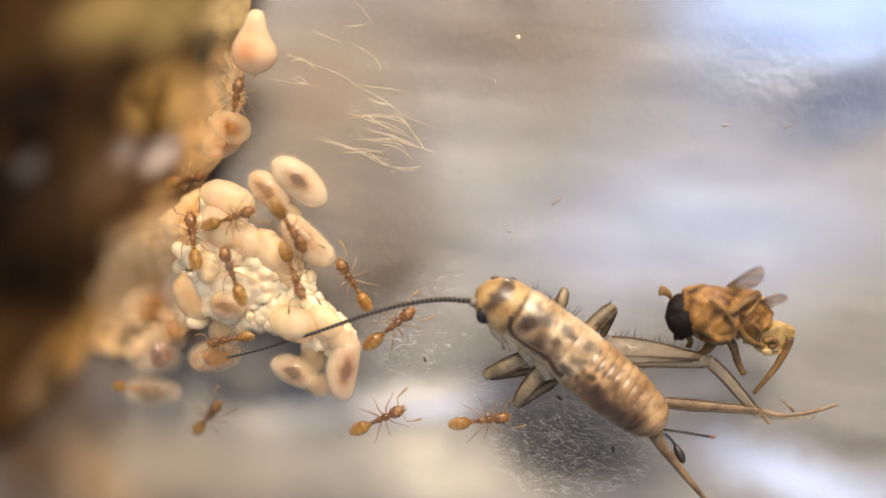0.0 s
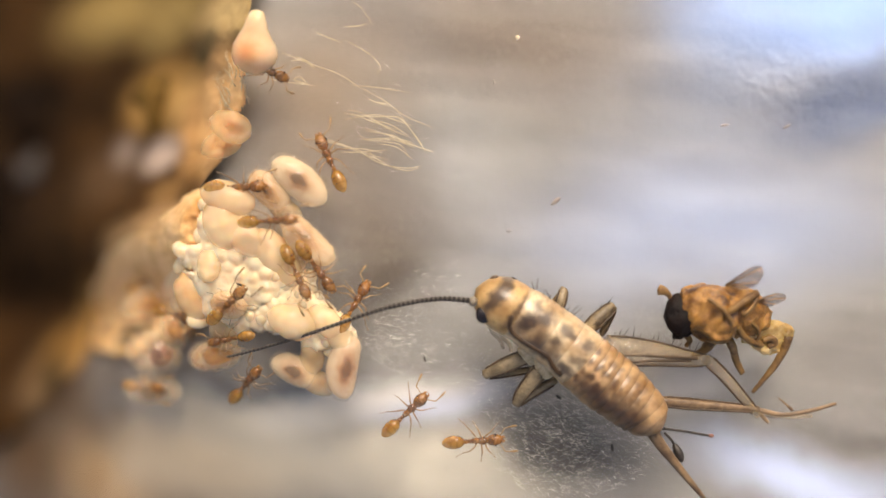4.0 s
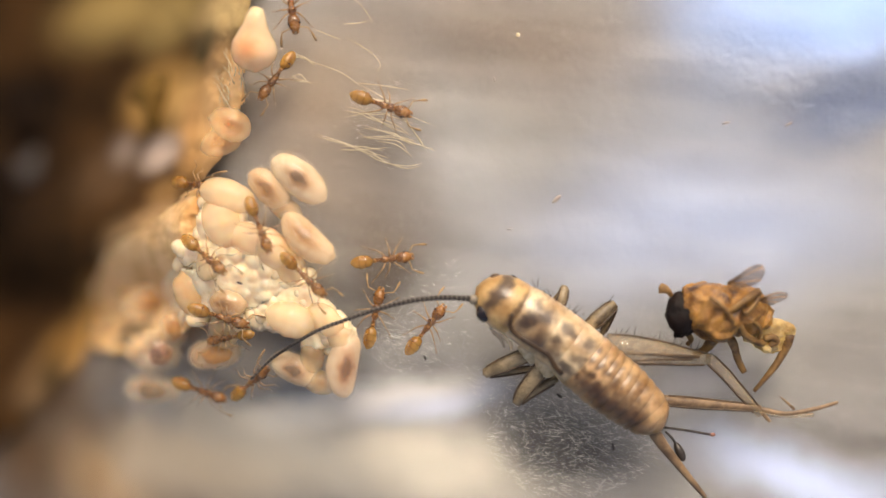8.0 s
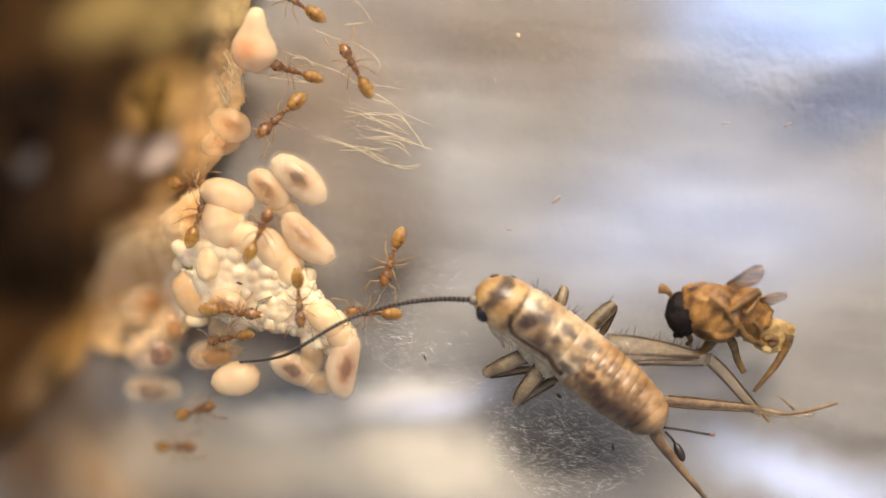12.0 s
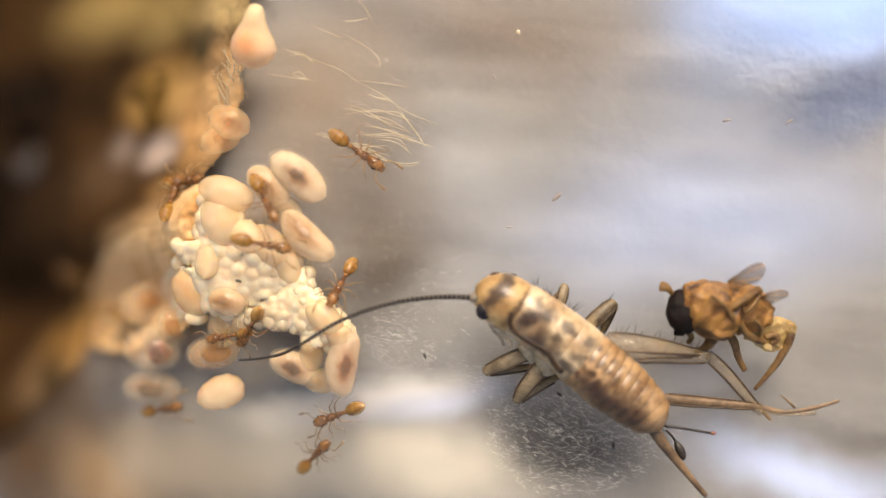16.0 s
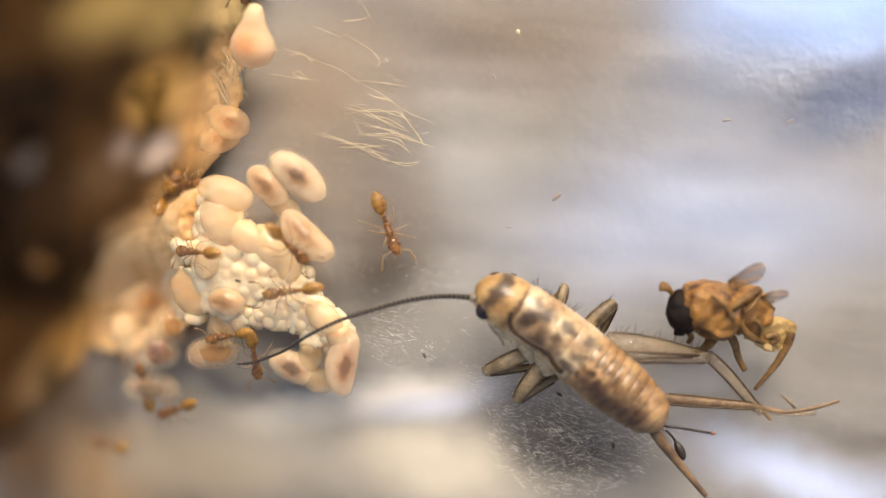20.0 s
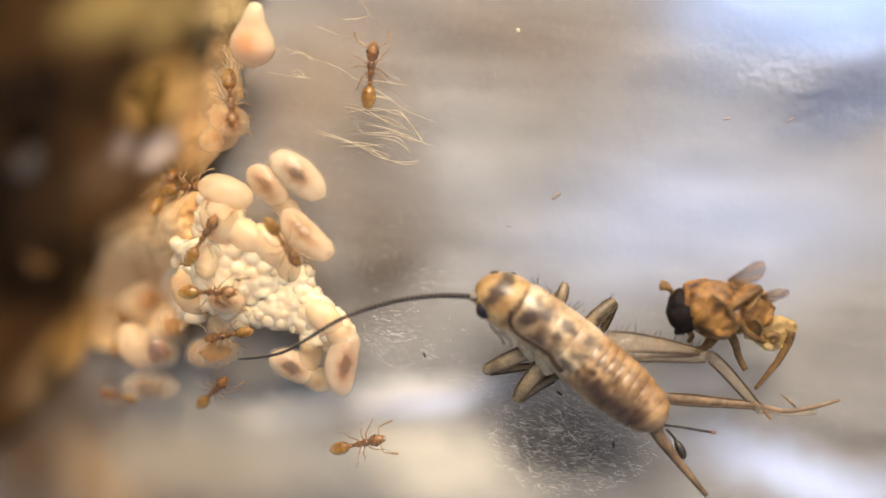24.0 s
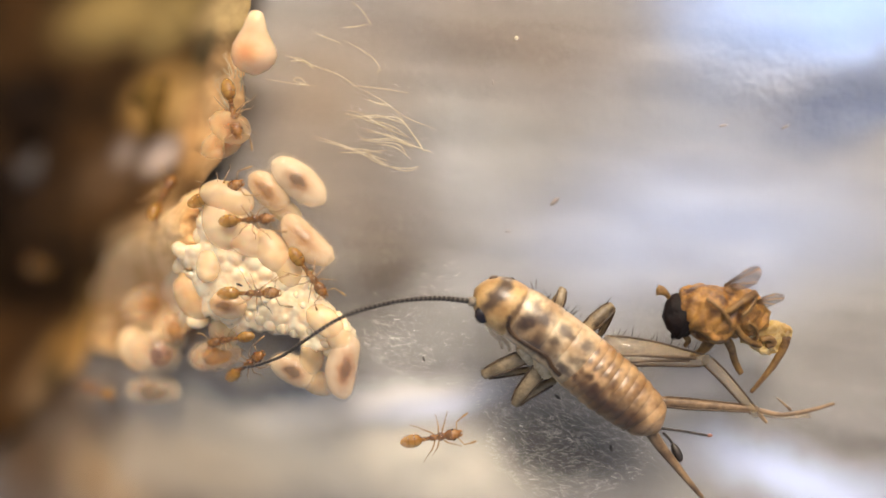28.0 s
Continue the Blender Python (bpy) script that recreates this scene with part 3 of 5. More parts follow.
def lump_sheet(bm, lumps, beads, lo, hi, step=3):
    """The skin of such a mass, swollen by round beads (plan place, radius), closed down to the glass."""
    near = {}
    for cu, cv, r in beads:
        for a in (-1, 0, 1):
            for b in (-1, 0, 1):
                near.setdefault((cu // 30 + a, cv // 30 + b), []).append((cu, cv, r, lump_height(lumps, cu, cv) - 0.1))
    cells = {}
    for i, v in enumerate(range(lo[1], hi[1], step)):
        for j, u in enumerate(range(lo[0], hi[0], step)):
            h = lump_height(lumps, u + 3 * noise.noise(Vector((u / 20, v / 20, 3))), v + 3 * noise.noise(Vector((u / 20, v / 20, 11))))
            if h > 0:
                h += 0.04 * noise.noise(Vector((u / 14, v / 14, 2)))
                for cu, cv, r, top in near.get((u // 30, v // 30), ()):
                    q = 1 - ((u - cu) ** 2 + (v - cv) ** 2) / (r * r)
                    if q > 0:
                        h = max(h, top + 0.8 * r * GRID * math.sqrt(q))
            cells[i, j] = (bm.verts.new(on(u, v, max(h, 0.02))), h)
    for i, j in cells:
        q = [cells.get(k) for k in ((i, j), (i + 1, j), (i + 1, j + 1), (i, j + 1))]
        if all(q) and max(x[1] for x in q) > 0:
            bm.faces.new([x[0] for x in q])
    bmesh.ops.delete(bm, geom=[v for v in bm.verts if not v.link_faces], context="VERTS")


def heap_height(heaps, u, v):
    return max(top * (1 - ((u - cu) / ru) ** 2 - ((v - cv) / rv) ** 2) for cu, cv, ru, rv, top in heaps)


def heap_sheet(bm, heaps, lo, hi, step=4, ragged=0.0, bumps=1.0):
    """A lumpy skin over several low domes."""
    cells = {}
    for i, v in enumerate(range(lo[1], hi[1], step)):
        for j, u in enumerate(range(lo[0], hi[0], step)):
            h = heap_height(heaps, u, v)
            h += ragged * (noise.noise(Vector((u / 40, v / 40, 4))) + 0.7 * noise.noise(Vector((u / 15, v / 15, 6))))
            if h > (-0.02 if ragged else -0.2):
                h += bumps * (0.1 * noise.noise(Vector((u / 14, v / 14, 2))) + 0.06 * noise.noise(Vector((u / 6, v / 6, 8))))
                cells[i, j] = bm.verts.new(on(u, v, max(h, -0.04)))
    for i, j in cells:
        q = [cells.get(k) for k in ((i, j), (i + 1, j), (i + 1, j + 1), (i, j + 1))]
        if all(q):
            bm.faces.new(q)


def eggs():
    """Tiny white eggs sunk in a sticky heap, each a piece of its own, and the hatchlings beside them."""
    rng = random.Random(5)
    shapes = []
    for i in range(5):
        bm = bmesh.new()
        w = (19, 21, 23, 20, 25)[i] * GRID * MM
        egg_shape(bm, (-w * 0.56, 0, 0), (w * 0.56, 0, 0), w, 16, 10, flat=0.85, wobble=0.3)
        shapes.append(mesh_of("egg", bm, EGG_SKIN))
    hatched = []
    for i in range(4):
        w = (24, 28, 32, 26)[i]
        for skin in (MASS, EGG_SKIN, MASS):
            hatched.append(larva_mesh(w * 1.35, w, 0.5, 0.06, skin, i))
    for name, label, category, lumps, place, each, meshes, gap, sunk, words in (
            ("egg_cluster", "sticky heap of tiny white eggs on the glass", "egg cluster", EGG_LUMPS, (480, 540), "egg", shapes, 14, 0.13, "smooth cream mass of settled eggs"),
            ("hatchling_cluster", "heap of small cream hatchling larvae beside the nest block", "larvae", HATCH_LUMPS, (400, 470), "hatchling", hatched, 22, 0.2,
             "smooth cream mass under the hatchlings")):
        cluster = thing(name, on(*place), label, category)
        base = base_of(cluster)
        taken, beads = [], []
        for _ in range(4000):
            cu, cv, r = rng.choice(lumps)
            a, q = rng.uniform(0, 2 * math.pi), math.sqrt(rng.random())
            u, v = cu + r * q * math.cos(a), cv + r * q * math.sin(a)
            if any((u - x) ** 2 + (v - y) ** 2 < gap * gap for x, y in taken):
                continue
            taken.append((u, v))
            if len(taken) % 3:
                beads.append((u, v, gap * rng.uniform(0.6, 0.85)))
                continue
            h = lump_height(lumps, u, v) - sunk + rng.uniform(-0.03, 0.03)
            ob = new(each, rng.choice(meshes))
            ob.parent = cluster
            ob.matrix_basis = Matrix.Translation(on(u, v, max(h, 0.14)) - base) @ pose(0, 0, 0, rng.uniform(-25, 25), rng.uniform(-25, 25), rng.uniform(0, 360))
        bm = bmesh.new()
        lump_sheet(bm, lumps, beads, (280, 330), (650, 650))
        part("sticky_mass", bm, MASS, cluster, words)

    # tan dust at the block's edge, and added heaps that stand in for warm haze
    bm = bmesh.new()
    heap_sheet(bm, DUST_HAZE_HEAPS, (130, 50), (560, 800), 4, 0.14)
    solid("tan_dust_and_haze", bm, surface("tan_dust_haze_skin", "d0a26a", "ecc48e", 700, 0.75, 0.02, sss=0.8, sss_mm=0.2, third="c4945a"), on(280, 600),
          "tan dust and added tan mass standing in for haze round the outer larvae", "nest dust", kind="stuff")


# ---- cricket ----
def straw_material(name, spots=(), dark=0.35, a="aa8a62", b="dec6a0", blotch="34241a"):
    n = Nodes(name)
    along = n.moved((0, 0, 0), 143, (1.0, 1.5, 1.2))
    c = n.mix(n.step(n.noise(1300, 4.0), 0.35, 0.65), col(a), col(b))
    wavy = n.t.nodes.new("ShaderNodeVectorMath")
    wavy.operation = "MULTIPLY_ADD"
    tex = n.t.nodes.new("ShaderNodeTexNoise")
    tex.inputs["Scale"].default_value, tex.inputs["Detail"].default_value = 4200.0, 4.0
    n.link(n.coord, tex.inputs["Vector"])
    n.link(tex.outputs["Color"], wavy.inputs[0])
    wavy.inputs[1].default_value = (0.00034,) * 3
    n.link(n.coord, wavy.inputs[2])
    base = on(1010, 630)
    for u, v, ru, rv, turn, strong in spots:
        p = at(u, v, 1.5) - base
        f = n.spot((p.x + 0.00017, p.y + 0.00017, 0), -turn, (1.25 * ru * GRID * MM, 1.25 * rv * GRID * MM, 1.0), 0.75, wavy.outputs[0])
        c = n.mix(n.math("MULTIPLY", f, strong), c, col(blotch))
    blot = n.step(n.noise(3400, 4.0, 0.55, along, 0.4), 0.51, 0.62)
    c = n.mix(n.math("MULTIPLY", blot, dark), c, col(blotch))
    speck = n.step(n.noise(5200, 3.0), 0.6, 0.72)
    c = n.mix(n.math("MULTIPLY", speck, 0.45), c, col("6a4a2a"))
    grain = n.noise(9000, 3.0)
    n.put(Base_Color=c, Roughness=0.34, Subsurface_Weight=0.25, Subsurface_Radius=(1, 0.6, 0.35), Subsurface_Scale=0.15 * MM, Coat_Weight=0.3)
    n.bump(grain, 0.008)
    return n.mat


def spine(bm, p, way, length=0.16, r=0.012):
    p, way = Vector(p), Vector(way).normalized()
    tube(bm, [p, p + way * length * MM * 0.5, p + way * length * MM], [r * MM, r * MM * 0.7, r * MM * 0.2], 5)


def ax(s, side=0.0, z=1.0, lift=0.1):
    """A place in the cricket: s steps behind its head's middle, side steps to its right flank."""
    for i in range(len(SPINE_LINE) - 1):
        (s0, u0, v0), (s1, u1, v1) = SPINE_LINE[i:i + 2]
        if s <= s1 or i == len(SPINE_LINE) - 2:
            f = (s - s0) / (s1 - s0)
            return at(u0 + (u1 - u0) * f + 0.64 * side, v0 + (v1 - v0) * f - 0.77 * side, z + lift)


# the cricket's middle line: steps behind the head, plan place
SPINE_LINE = ((0, 887, 537), (54, 934, 563), (117, 985, 600), (156, 1016, 625), (219, 1062, 667), (276, 1106, 702), (319, 1139, 730), (352, 1160, 756))


def row_spots():
    """Rows of small dark spots along the rings of the abdomen."""
    out = []
    rng = random.Random(12)
    for i in range(8):
        p = ax(188 + 18.3 * i, 0, 0, 0)
        u, v = p.x / (GRID * MM) + 784, 441 - p.y / (GRID * MM)
        for side in (-30, -12, 8, 28):
            out.append((u + 0.64 * side, v - 0.77 * side, rng.uniform(6, 9), rng.uniform(7, 12), 40, rng.uniform(0.6, 0.95) * (1 - 0.08 * i)))
    return tuple(out)


FEELER_STEP = 8.0
FEELER = 57


def cricket():
    straw = straw_material("straw_horn", (
        (880, 527, 15, 46, 42, 0.95), (899, 502, 14, 18, 42, 0.8), (915, 547, 9, 50, 40, 0.65),
        (936, 570, 20, 24, 40, 0.95), (966, 566, 16, 22, 40, 0.9), (952, 545, 12, 12, 40, 0.7), (915, 580, 16, 20, 40, 0.6), (955, 605, 20, 26, 40, 0.75),
        (1003, 588, 16, 12, 40, 0.85), (985, 606, 14, 14, 40, 0.8), (1015, 598, 10, 10, 0, 0.6), (975, 630, 18, 16, 30, 0.7),
        (1042, 615, 14, 14, 40, 0.8), (1020, 640, 18, 12, 40, 0.7), (1000, 655, 22, 12, 45, 0.85), (1035, 640, 8, 8, 0, 0.6), (950, 618, 40, 9, 40, 0.55)), 0.26)
    plain = straw_material("straw_horn_abdomen", (
        (1060, 650, 12, 10, 40, 0.6), (1075, 662, 10, 9, 40, 0.6), (1040, 668, 13, 11, 40, 0.7), (1058, 690, 16, 12, 40, 0.75), (1080, 685, 10, 9, 40, 0.5),
        # long streaks paint the shaded lower flank along with its brown
        (1068, 712, 60, 18, 36, 0.5), (1110, 740, 55, 22, 30, 0.75), (1050, 700, 20, 12, 40, 0.6), (1100, 705, 14, 10, 40, 0.5), (1125, 722, 30, 14, 40, 0.5), (1078, 728, 100, 24, 37, 0.6)) + row_spots(), 0.2, "8e6a42", "c8a478", "3e2614")
    grey = surface("smoky_leg_horn", "64563f", "9c8a6c", 1500, 0.4, 0.006, sss=0.3, sss_mm=0.1, third="483b2b")
    smoke = surface("clear_smoky_horn", "94805e", "bea680", 1500, 0.35, 0.008, sss=0.3, sss_mm=0.1, alpha=0.32, coat=0.3)
    tan = surface("tan_leg_horn", "5c4834", "8a7052", 1400, 0.42, 0.006, sss=0.3, sss_mm=0.1)
    black = surface("black_bristle_horn", "15100c", "2f241b", 4000, 0.4, 0.004)
    k = GRID * MM
    c = thing("cricket", on(1010, 630), "dead straw-coloured cricket with brown blotches lying on glass", "cricket")

    def ringed(name, s0, s1, w0, w1, z0, z1, mat, rows=7, bulge=0.04, flat=0.86, parent=c):
        bm = bmesh.new()
        pts, rad = [], []
        for f in [0.0, 0.025] + [i / (rows - 1) for i in range(1, rows - 1)] + [0.975, 1.0]:
            pts.append(ax(s0 + (s1 - s0) * f, 0, z0 + (z1 - z0) * f))
            rad.append((w0 + (w1 - w0) * f) * k * (1 + bulge * math.sin(math.pi * f)) * (0.97 if f in (0.0, 1.0) else 1.0))
        tube(bm, pts, rad, 30, flat, tip=0.02, wobble=0.02)
        return part(name, bm, mat, parent)

    # head with eyes, feeler sockets and palps
    bm = bmesh.new()
    tube(bm, [ax(s, 0, 1.0) for s in (-46, -38, -26, -10, 8, 26, 40, 48)], [w * k for w in (15, 28, 38, 45, 48, 48, 46, 43)], 28, 0.92, wobble=0.03)
    gold = straw_material("golden_head_horn", ((880, 527, 15, 46, 42, 0.9), (899, 502, 14, 18, 42, 0.8), (918, 549, 9, 50, 40, 0.75)), 0.1, "9c7746", "c9a670")
    head = part("head", bm, gold, c, "rounded straw head with dark bands")
    for u, v, z, w in ((857, 558, 1.42, 15), (906, 504, 0.95, 12)):
        bm = bmesh.new()
        bmesh.ops.create_icosphere(bm, subdivisions=3, radius=w * k)
        for q in bm.verts:
            q.co = Vector((q.co.x * 0.95, q.co.y * 1.05, q.co.z * 0.6)) + at(u, v, z)
        part("eye", bm, EYE_BLACK, head, "glossy black eye")
    bm = bmesh.new()
    bmesh.ops.create_icosphere(bm, subdivisions=2, radius=9 * k)
    for q in bm.verts:
        q.co += at(838, 535, 1.35)
    part("feeler_socket", bm, surface("pale_socket", "5a5244", "8a8070", 3000, 0.3, 0.004, sss=0.4), head)
    for pts in (((868, 578, 0.7), (874, 592, 0.5), (886, 604, 0.35), (892, 618, 0.2)), ((880, 582, 0.6), (892, 600, 0.4), (903, 612, 0.25), (905, 622, 0.15))):
        bm = bmesh.new()
        tube(bm, curve_points([at(*p) for p in pts], 9), [w * k for w in taper(4.5, 3.2, 9)], 8)
        part("palp", bm, smoke, head)
    bm = bmesh.new()
    egg_shape(bm, at(867, 496, 1.2), at(885, 492, 1.2), 11 * k, 12, 8)
    part("brow_knob", bm, surface("brown_knob", "4a3524", "7d6248", 3000, 0.3, 0.004, sss=0.3), head, "small brown feeler socket")

    # back plates
    ringed("pronotum", 34, 104, 48, 50, 1.02, 1.05, straw, 12, 0.02)
    ringed("mesonotum", 100, 142, 50, 50.5, 1.03, 1.04, straw, 7, 0.02)
    ringed("metanotum", 139, 180, 51, 51.5, 1.02, 1.02, straw, 7, 0.02)
    widths = (51, 52, 52, 52, 51, 50, 48, 45, 41, 36)
    for i in range(9):
        s = 177 + i * 18.3
        ringed("tergite", s, s + 21, widths[i], widths[i + 1] * 1.008, 1.0 - 0.012 * i, 0.99 - 0.012 * i, plain, 9, 0.05)
    bm = bmesh.new()
    tube(bm, [ax(s, 0, 0.85) for s in (340, 350, 358, 364)], [w * k for w in (37, 30, 20, 9)], 20, 0.8)
    part("tail_plate", bm, plain, c)
    # pale belly seen at the flank
    bm = bmesh.new()
    tube(bm, [ax(s, -9, 0.62) for s in (60, 90, 130, 180, 230, 290)], [w * k for w in (20, 34, 42, 44, 40, 26)], 18, 0.7, wobble=0.12)
    part("belly", bm, surface("pale_belly", "a98458", "d8ba8c", 2600, 0.45, 0.03, sss=0.5), c, "pale wrinkled belly skin")
    # dark rim under the pronotum
    bm = bmesh.new()
    tube(bm, curve_points([at(u, v, z) for u, v, z in ((907, 560, 1.8), (902, 578, 1.66), (911, 594, 1.6), (932, 608, 1.58), (957, 622, 1.58), (974, 634, 1.6), (982, 650, 1.5), (996, 664, 1.46))], 14), [w * k for w in taper(4.0, 7.5, 14)], 8)
    part("pronotum_rim", bm, surface("dark_rim", "2e1e10", "4e3820", 2500, 0.35, 0.004), c)

    edge_line_horn = surface("dark_line_horn", "382a1a", "5c4832", 2600, 0.4, 0.004)

    def leg(name, chain, mat, spines=0, label=""):
        """chain: plan place, height, half width; the joints of one leg, one segment after another."""
        ob = None
        for j, (seg, pts) in enumerate(chain):
            bm = bmesh.new()
            fine = curve_points([at(u, v, z) for u, v, z, w in pts], 4 * len(pts))
            ws = [w for _, _, _, w in pts]
            rad = []
            for i in range(len(fine)):
                x = i / (len(fine) - 1) * (len(ws) - 1)
                m = min(int(x), len(ws) - 2)
                rad.append((ws[m] + (ws[m + 1] - ws[m]) * (x - m)) * k)
            tube(bm, fine, rad, 12, 0.8, tip=0.5, wobble=0.08)
            made = part(seg, bm, edge_line_horn if seg == "inner_ridge" else mat, ob or c, label if j == 0 else "")
            # dark tubes added along both edges, to draw the segment's dark outline
            if max(ws) >= 7:
                keel = bmesh.new()
                for s in (-1, 1):
                    line = []
                    for i, q in enumerate(fine):
                        d = (fine[min(i + 1, len(fine) - 1)] - fine[max(i - 1, 0)]).normalized()
                        side = Vector((-d.y, d.x, 0)).normalized()
                        line.append(q + side * rad[i] * 0.95 * s + Vector((0, 0, rad[i] * 0.34)))
                    tube(keel, line[1:-1], [2.0 * k] * (len(line) - 2), 5)
                part("keel", keel, edge_line_horn, ob or made)
            if j == 0:
                made.name = name
                ob = made
                if spines:
                    hair = bmesh.new()
                    for i in range(spines):
                        m = 2 + i * (len(fine) - 4) // spines
                        q = fine[m]
                        spine(hair, q + Vector((0, rad[m] * 0.9, 0)), (0.1 + 0.3 * (i % 3), 1, 0.3), 0.2 + 0.06 * (i % 4), 0.016)
                    part("spine_row", hair, black, ob)
        return ob

    leg("front_leg", [("front_leg", ((945, 632, 0.55, 9), (920, 637, 0.6, 13), (890, 650, 0.6, 13), (858, 665, 0.5, 9))),
                      ("tibia", ((860, 666, 0.4, 7), (900, 662, 0.25, 6), (945, 656, 0.12, 5)))], grey, label="folded smoky grey front leg")
    leg("middle_leg", [("middle_leg", ((962, 652, 0.55, 15), (945, 672, 0.6, 14), (925, 698, 0.5, 12), (914, 718, 0.35, 8))),
                       ("tibia", ((914, 718, 0.3, 7), (945, 696, 0.2, 8), (985, 674, 0.15, 7)))], grey, label="folded smoky grey middle leg")
    leg("front_leg", [("front_leg", ((985, 552, 0.7, 9), (995, 532, 0.7, 9), (999, 512, 0.6, 7))),
                      ("tibia", ((999, 512, 0.5, 6), (990, 524, 0.3, 4), (975, 540, 0.1, 4)))], grey, label="short smoky front leg behind the thorax")
    leg("middle_leg", [("middle_leg", ((1035, 588, 0.7, 10), (1055, 570, 0.75, 13), (1075, 552, 0.7, 12), (1087, 543, 0.6, 8))),
                       ("tibia", ((1087, 545, 0.5, 7), (1078, 568, 0.3, 6), (1065, 595, 0.15, 5)))], grey, 3, "folded smoky grey middle leg")
    leg("hind_leg", [("hind_leg", ((1075, 622, 0.8, 27), (1110, 623, 0.85, 27), (1160, 627, 0.8, 22), (1215, 635, 0.7, 15), (1255, 640, 0.6, 10))),
                     ("inner_ridge", ((1100, 630, 1.24, 1.6), (1140, 631, 1.2, 2), (1180, 633, 1.08, 2.4), (1236, 636, 0.86, 3))),
                     ("inner_ridge", ((1105, 644, 1.1, 1.4), (1140, 641, 1.12, 1.8), (1180, 640, 1.02, 2.2), (1225, 640, 0.86, 2.6))),
                     ("tibia", ((1252, 636, 0.55, 10), (1282, 665, 0.4, 10), (1310, 697, 0.25, 9), (1345, 738, 0.12, 7))),
                     ("tarsus", ((1335, 726, 0.12, 6), (1365, 736, 0.08, 6), (1400, 739, 0.08, 5), (1440, 738, 0.06, 4)))], smoke, 11, "long smoky grey hind leg with spines")
    leg("hind_leg", [("hind_leg", ((1172, 712, 0.5, 9), (1220, 716, 0.35, 10), (1280, 721, 0.25, 8), (1345, 726, 0.15, 6))),
                     ("tarsus", ((1345, 728, 0.12, 5), (1390, 736, 0.1, 4), (1440, 728, 0.08, 4), (1482, 716, 0.06, 3))),
                     ("claw", ((1345, 728, 0.1, 4), (1352, 738, 0.08, 4), (1362, 750, 0.05, 3))),
                     ("spur", ((1405, 728, 0.1, 3), (1392, 716, 0.15, 2), (1380, 706, 0.2, 1)))], tan, 0, "stretched tan hind leg with a spread foot")
    bm = bmesh.new()
    tube(bm, curve_points([at(u, v, z) for u, v, z in ((1146, 748, 0.7), (1168, 785, 0.6), (1205, 832, 0.45), (1248, 884, 0.3))], 14), [w * k for w in taper(13, 4, 14)], 12, wobble=0.05)
    part("cercus", bm, tan, c, "tapering tan tail feeler")
    # bristles along the back
    bm = bmesh.new()
    rng = random.Random(3)
    for i in range(18):
        s = 50 + i * 13
        spine(bm, ax(s, 50 + 8 * (i > 5), 1.25), (0.45, 0.9, 0.25), rng.uniform(0.1, 0.26), 0.013)
    for u, v, du in ((947, 516, -0.3), (951, 512, 0.1), (975, 530, -0.5), (1012, 556, 0.9), (1016, 560, 1.0)):
        spine(bm, at(u, v, 1.2), (du, 1, 0.3), 0.34, 0.016)
    part("bristles", bm, black, c)
    # pale leg roots under the thorax
    bone = surface("pale_leg_root", "b49a72", "dcc8a4", 2600, 0.4, 0.01, sss=0.5)
    for pts in (((930, 612, 0.75, 17), (940, 628, 0.65, 18), (948, 642, 0.55, 12)), ((962, 630, 0.8, 18), (966, 650, 0.7, 18), (968, 668, 0.55, 12))):
        bm = bmesh.new()
        tube(bm, [at(*p[:3]) for p in pts], [p[3] * k for p in pts], 14, 0.8, wobble=0.1)
        part("leg_root", bm, bone, c, "pale leg root")
    # the one feeler, in rigid rings
    ring_pale = surface("feeler_ring", "403a34", "665f56", 5000, 0.4, 0.004)
    rings = []
    for i in range(FEELER):
        w = 5.2 - 2.9 * i / FEELER
        length = FEELER_STEP * k
        bm = bmesh.new()
        tube(bm, [(0, 0, 0), (length * 0.3, 0, 0), (length * 0.62, 0, 0)], [w * k * 0.9, w * k, w * k], 9, tip=0.1)
        dark_faces = len(bm.faces)
        tube(bm, [(length * 0.6, 0, 0), (length * 1.02, 0, 0)], [w * k * 0.86, w * k * 0.86], 9, tip=0.1)
        for j, face in enumerate(bm.faces):
            face.material_index = int(j >= dark_faces)
        ob = new("feeler_ring", mesh_of("feeler_ring", bm, (black, ring_pale)))
        ob.parent = c
        rings.append(ob)
    return c, rings


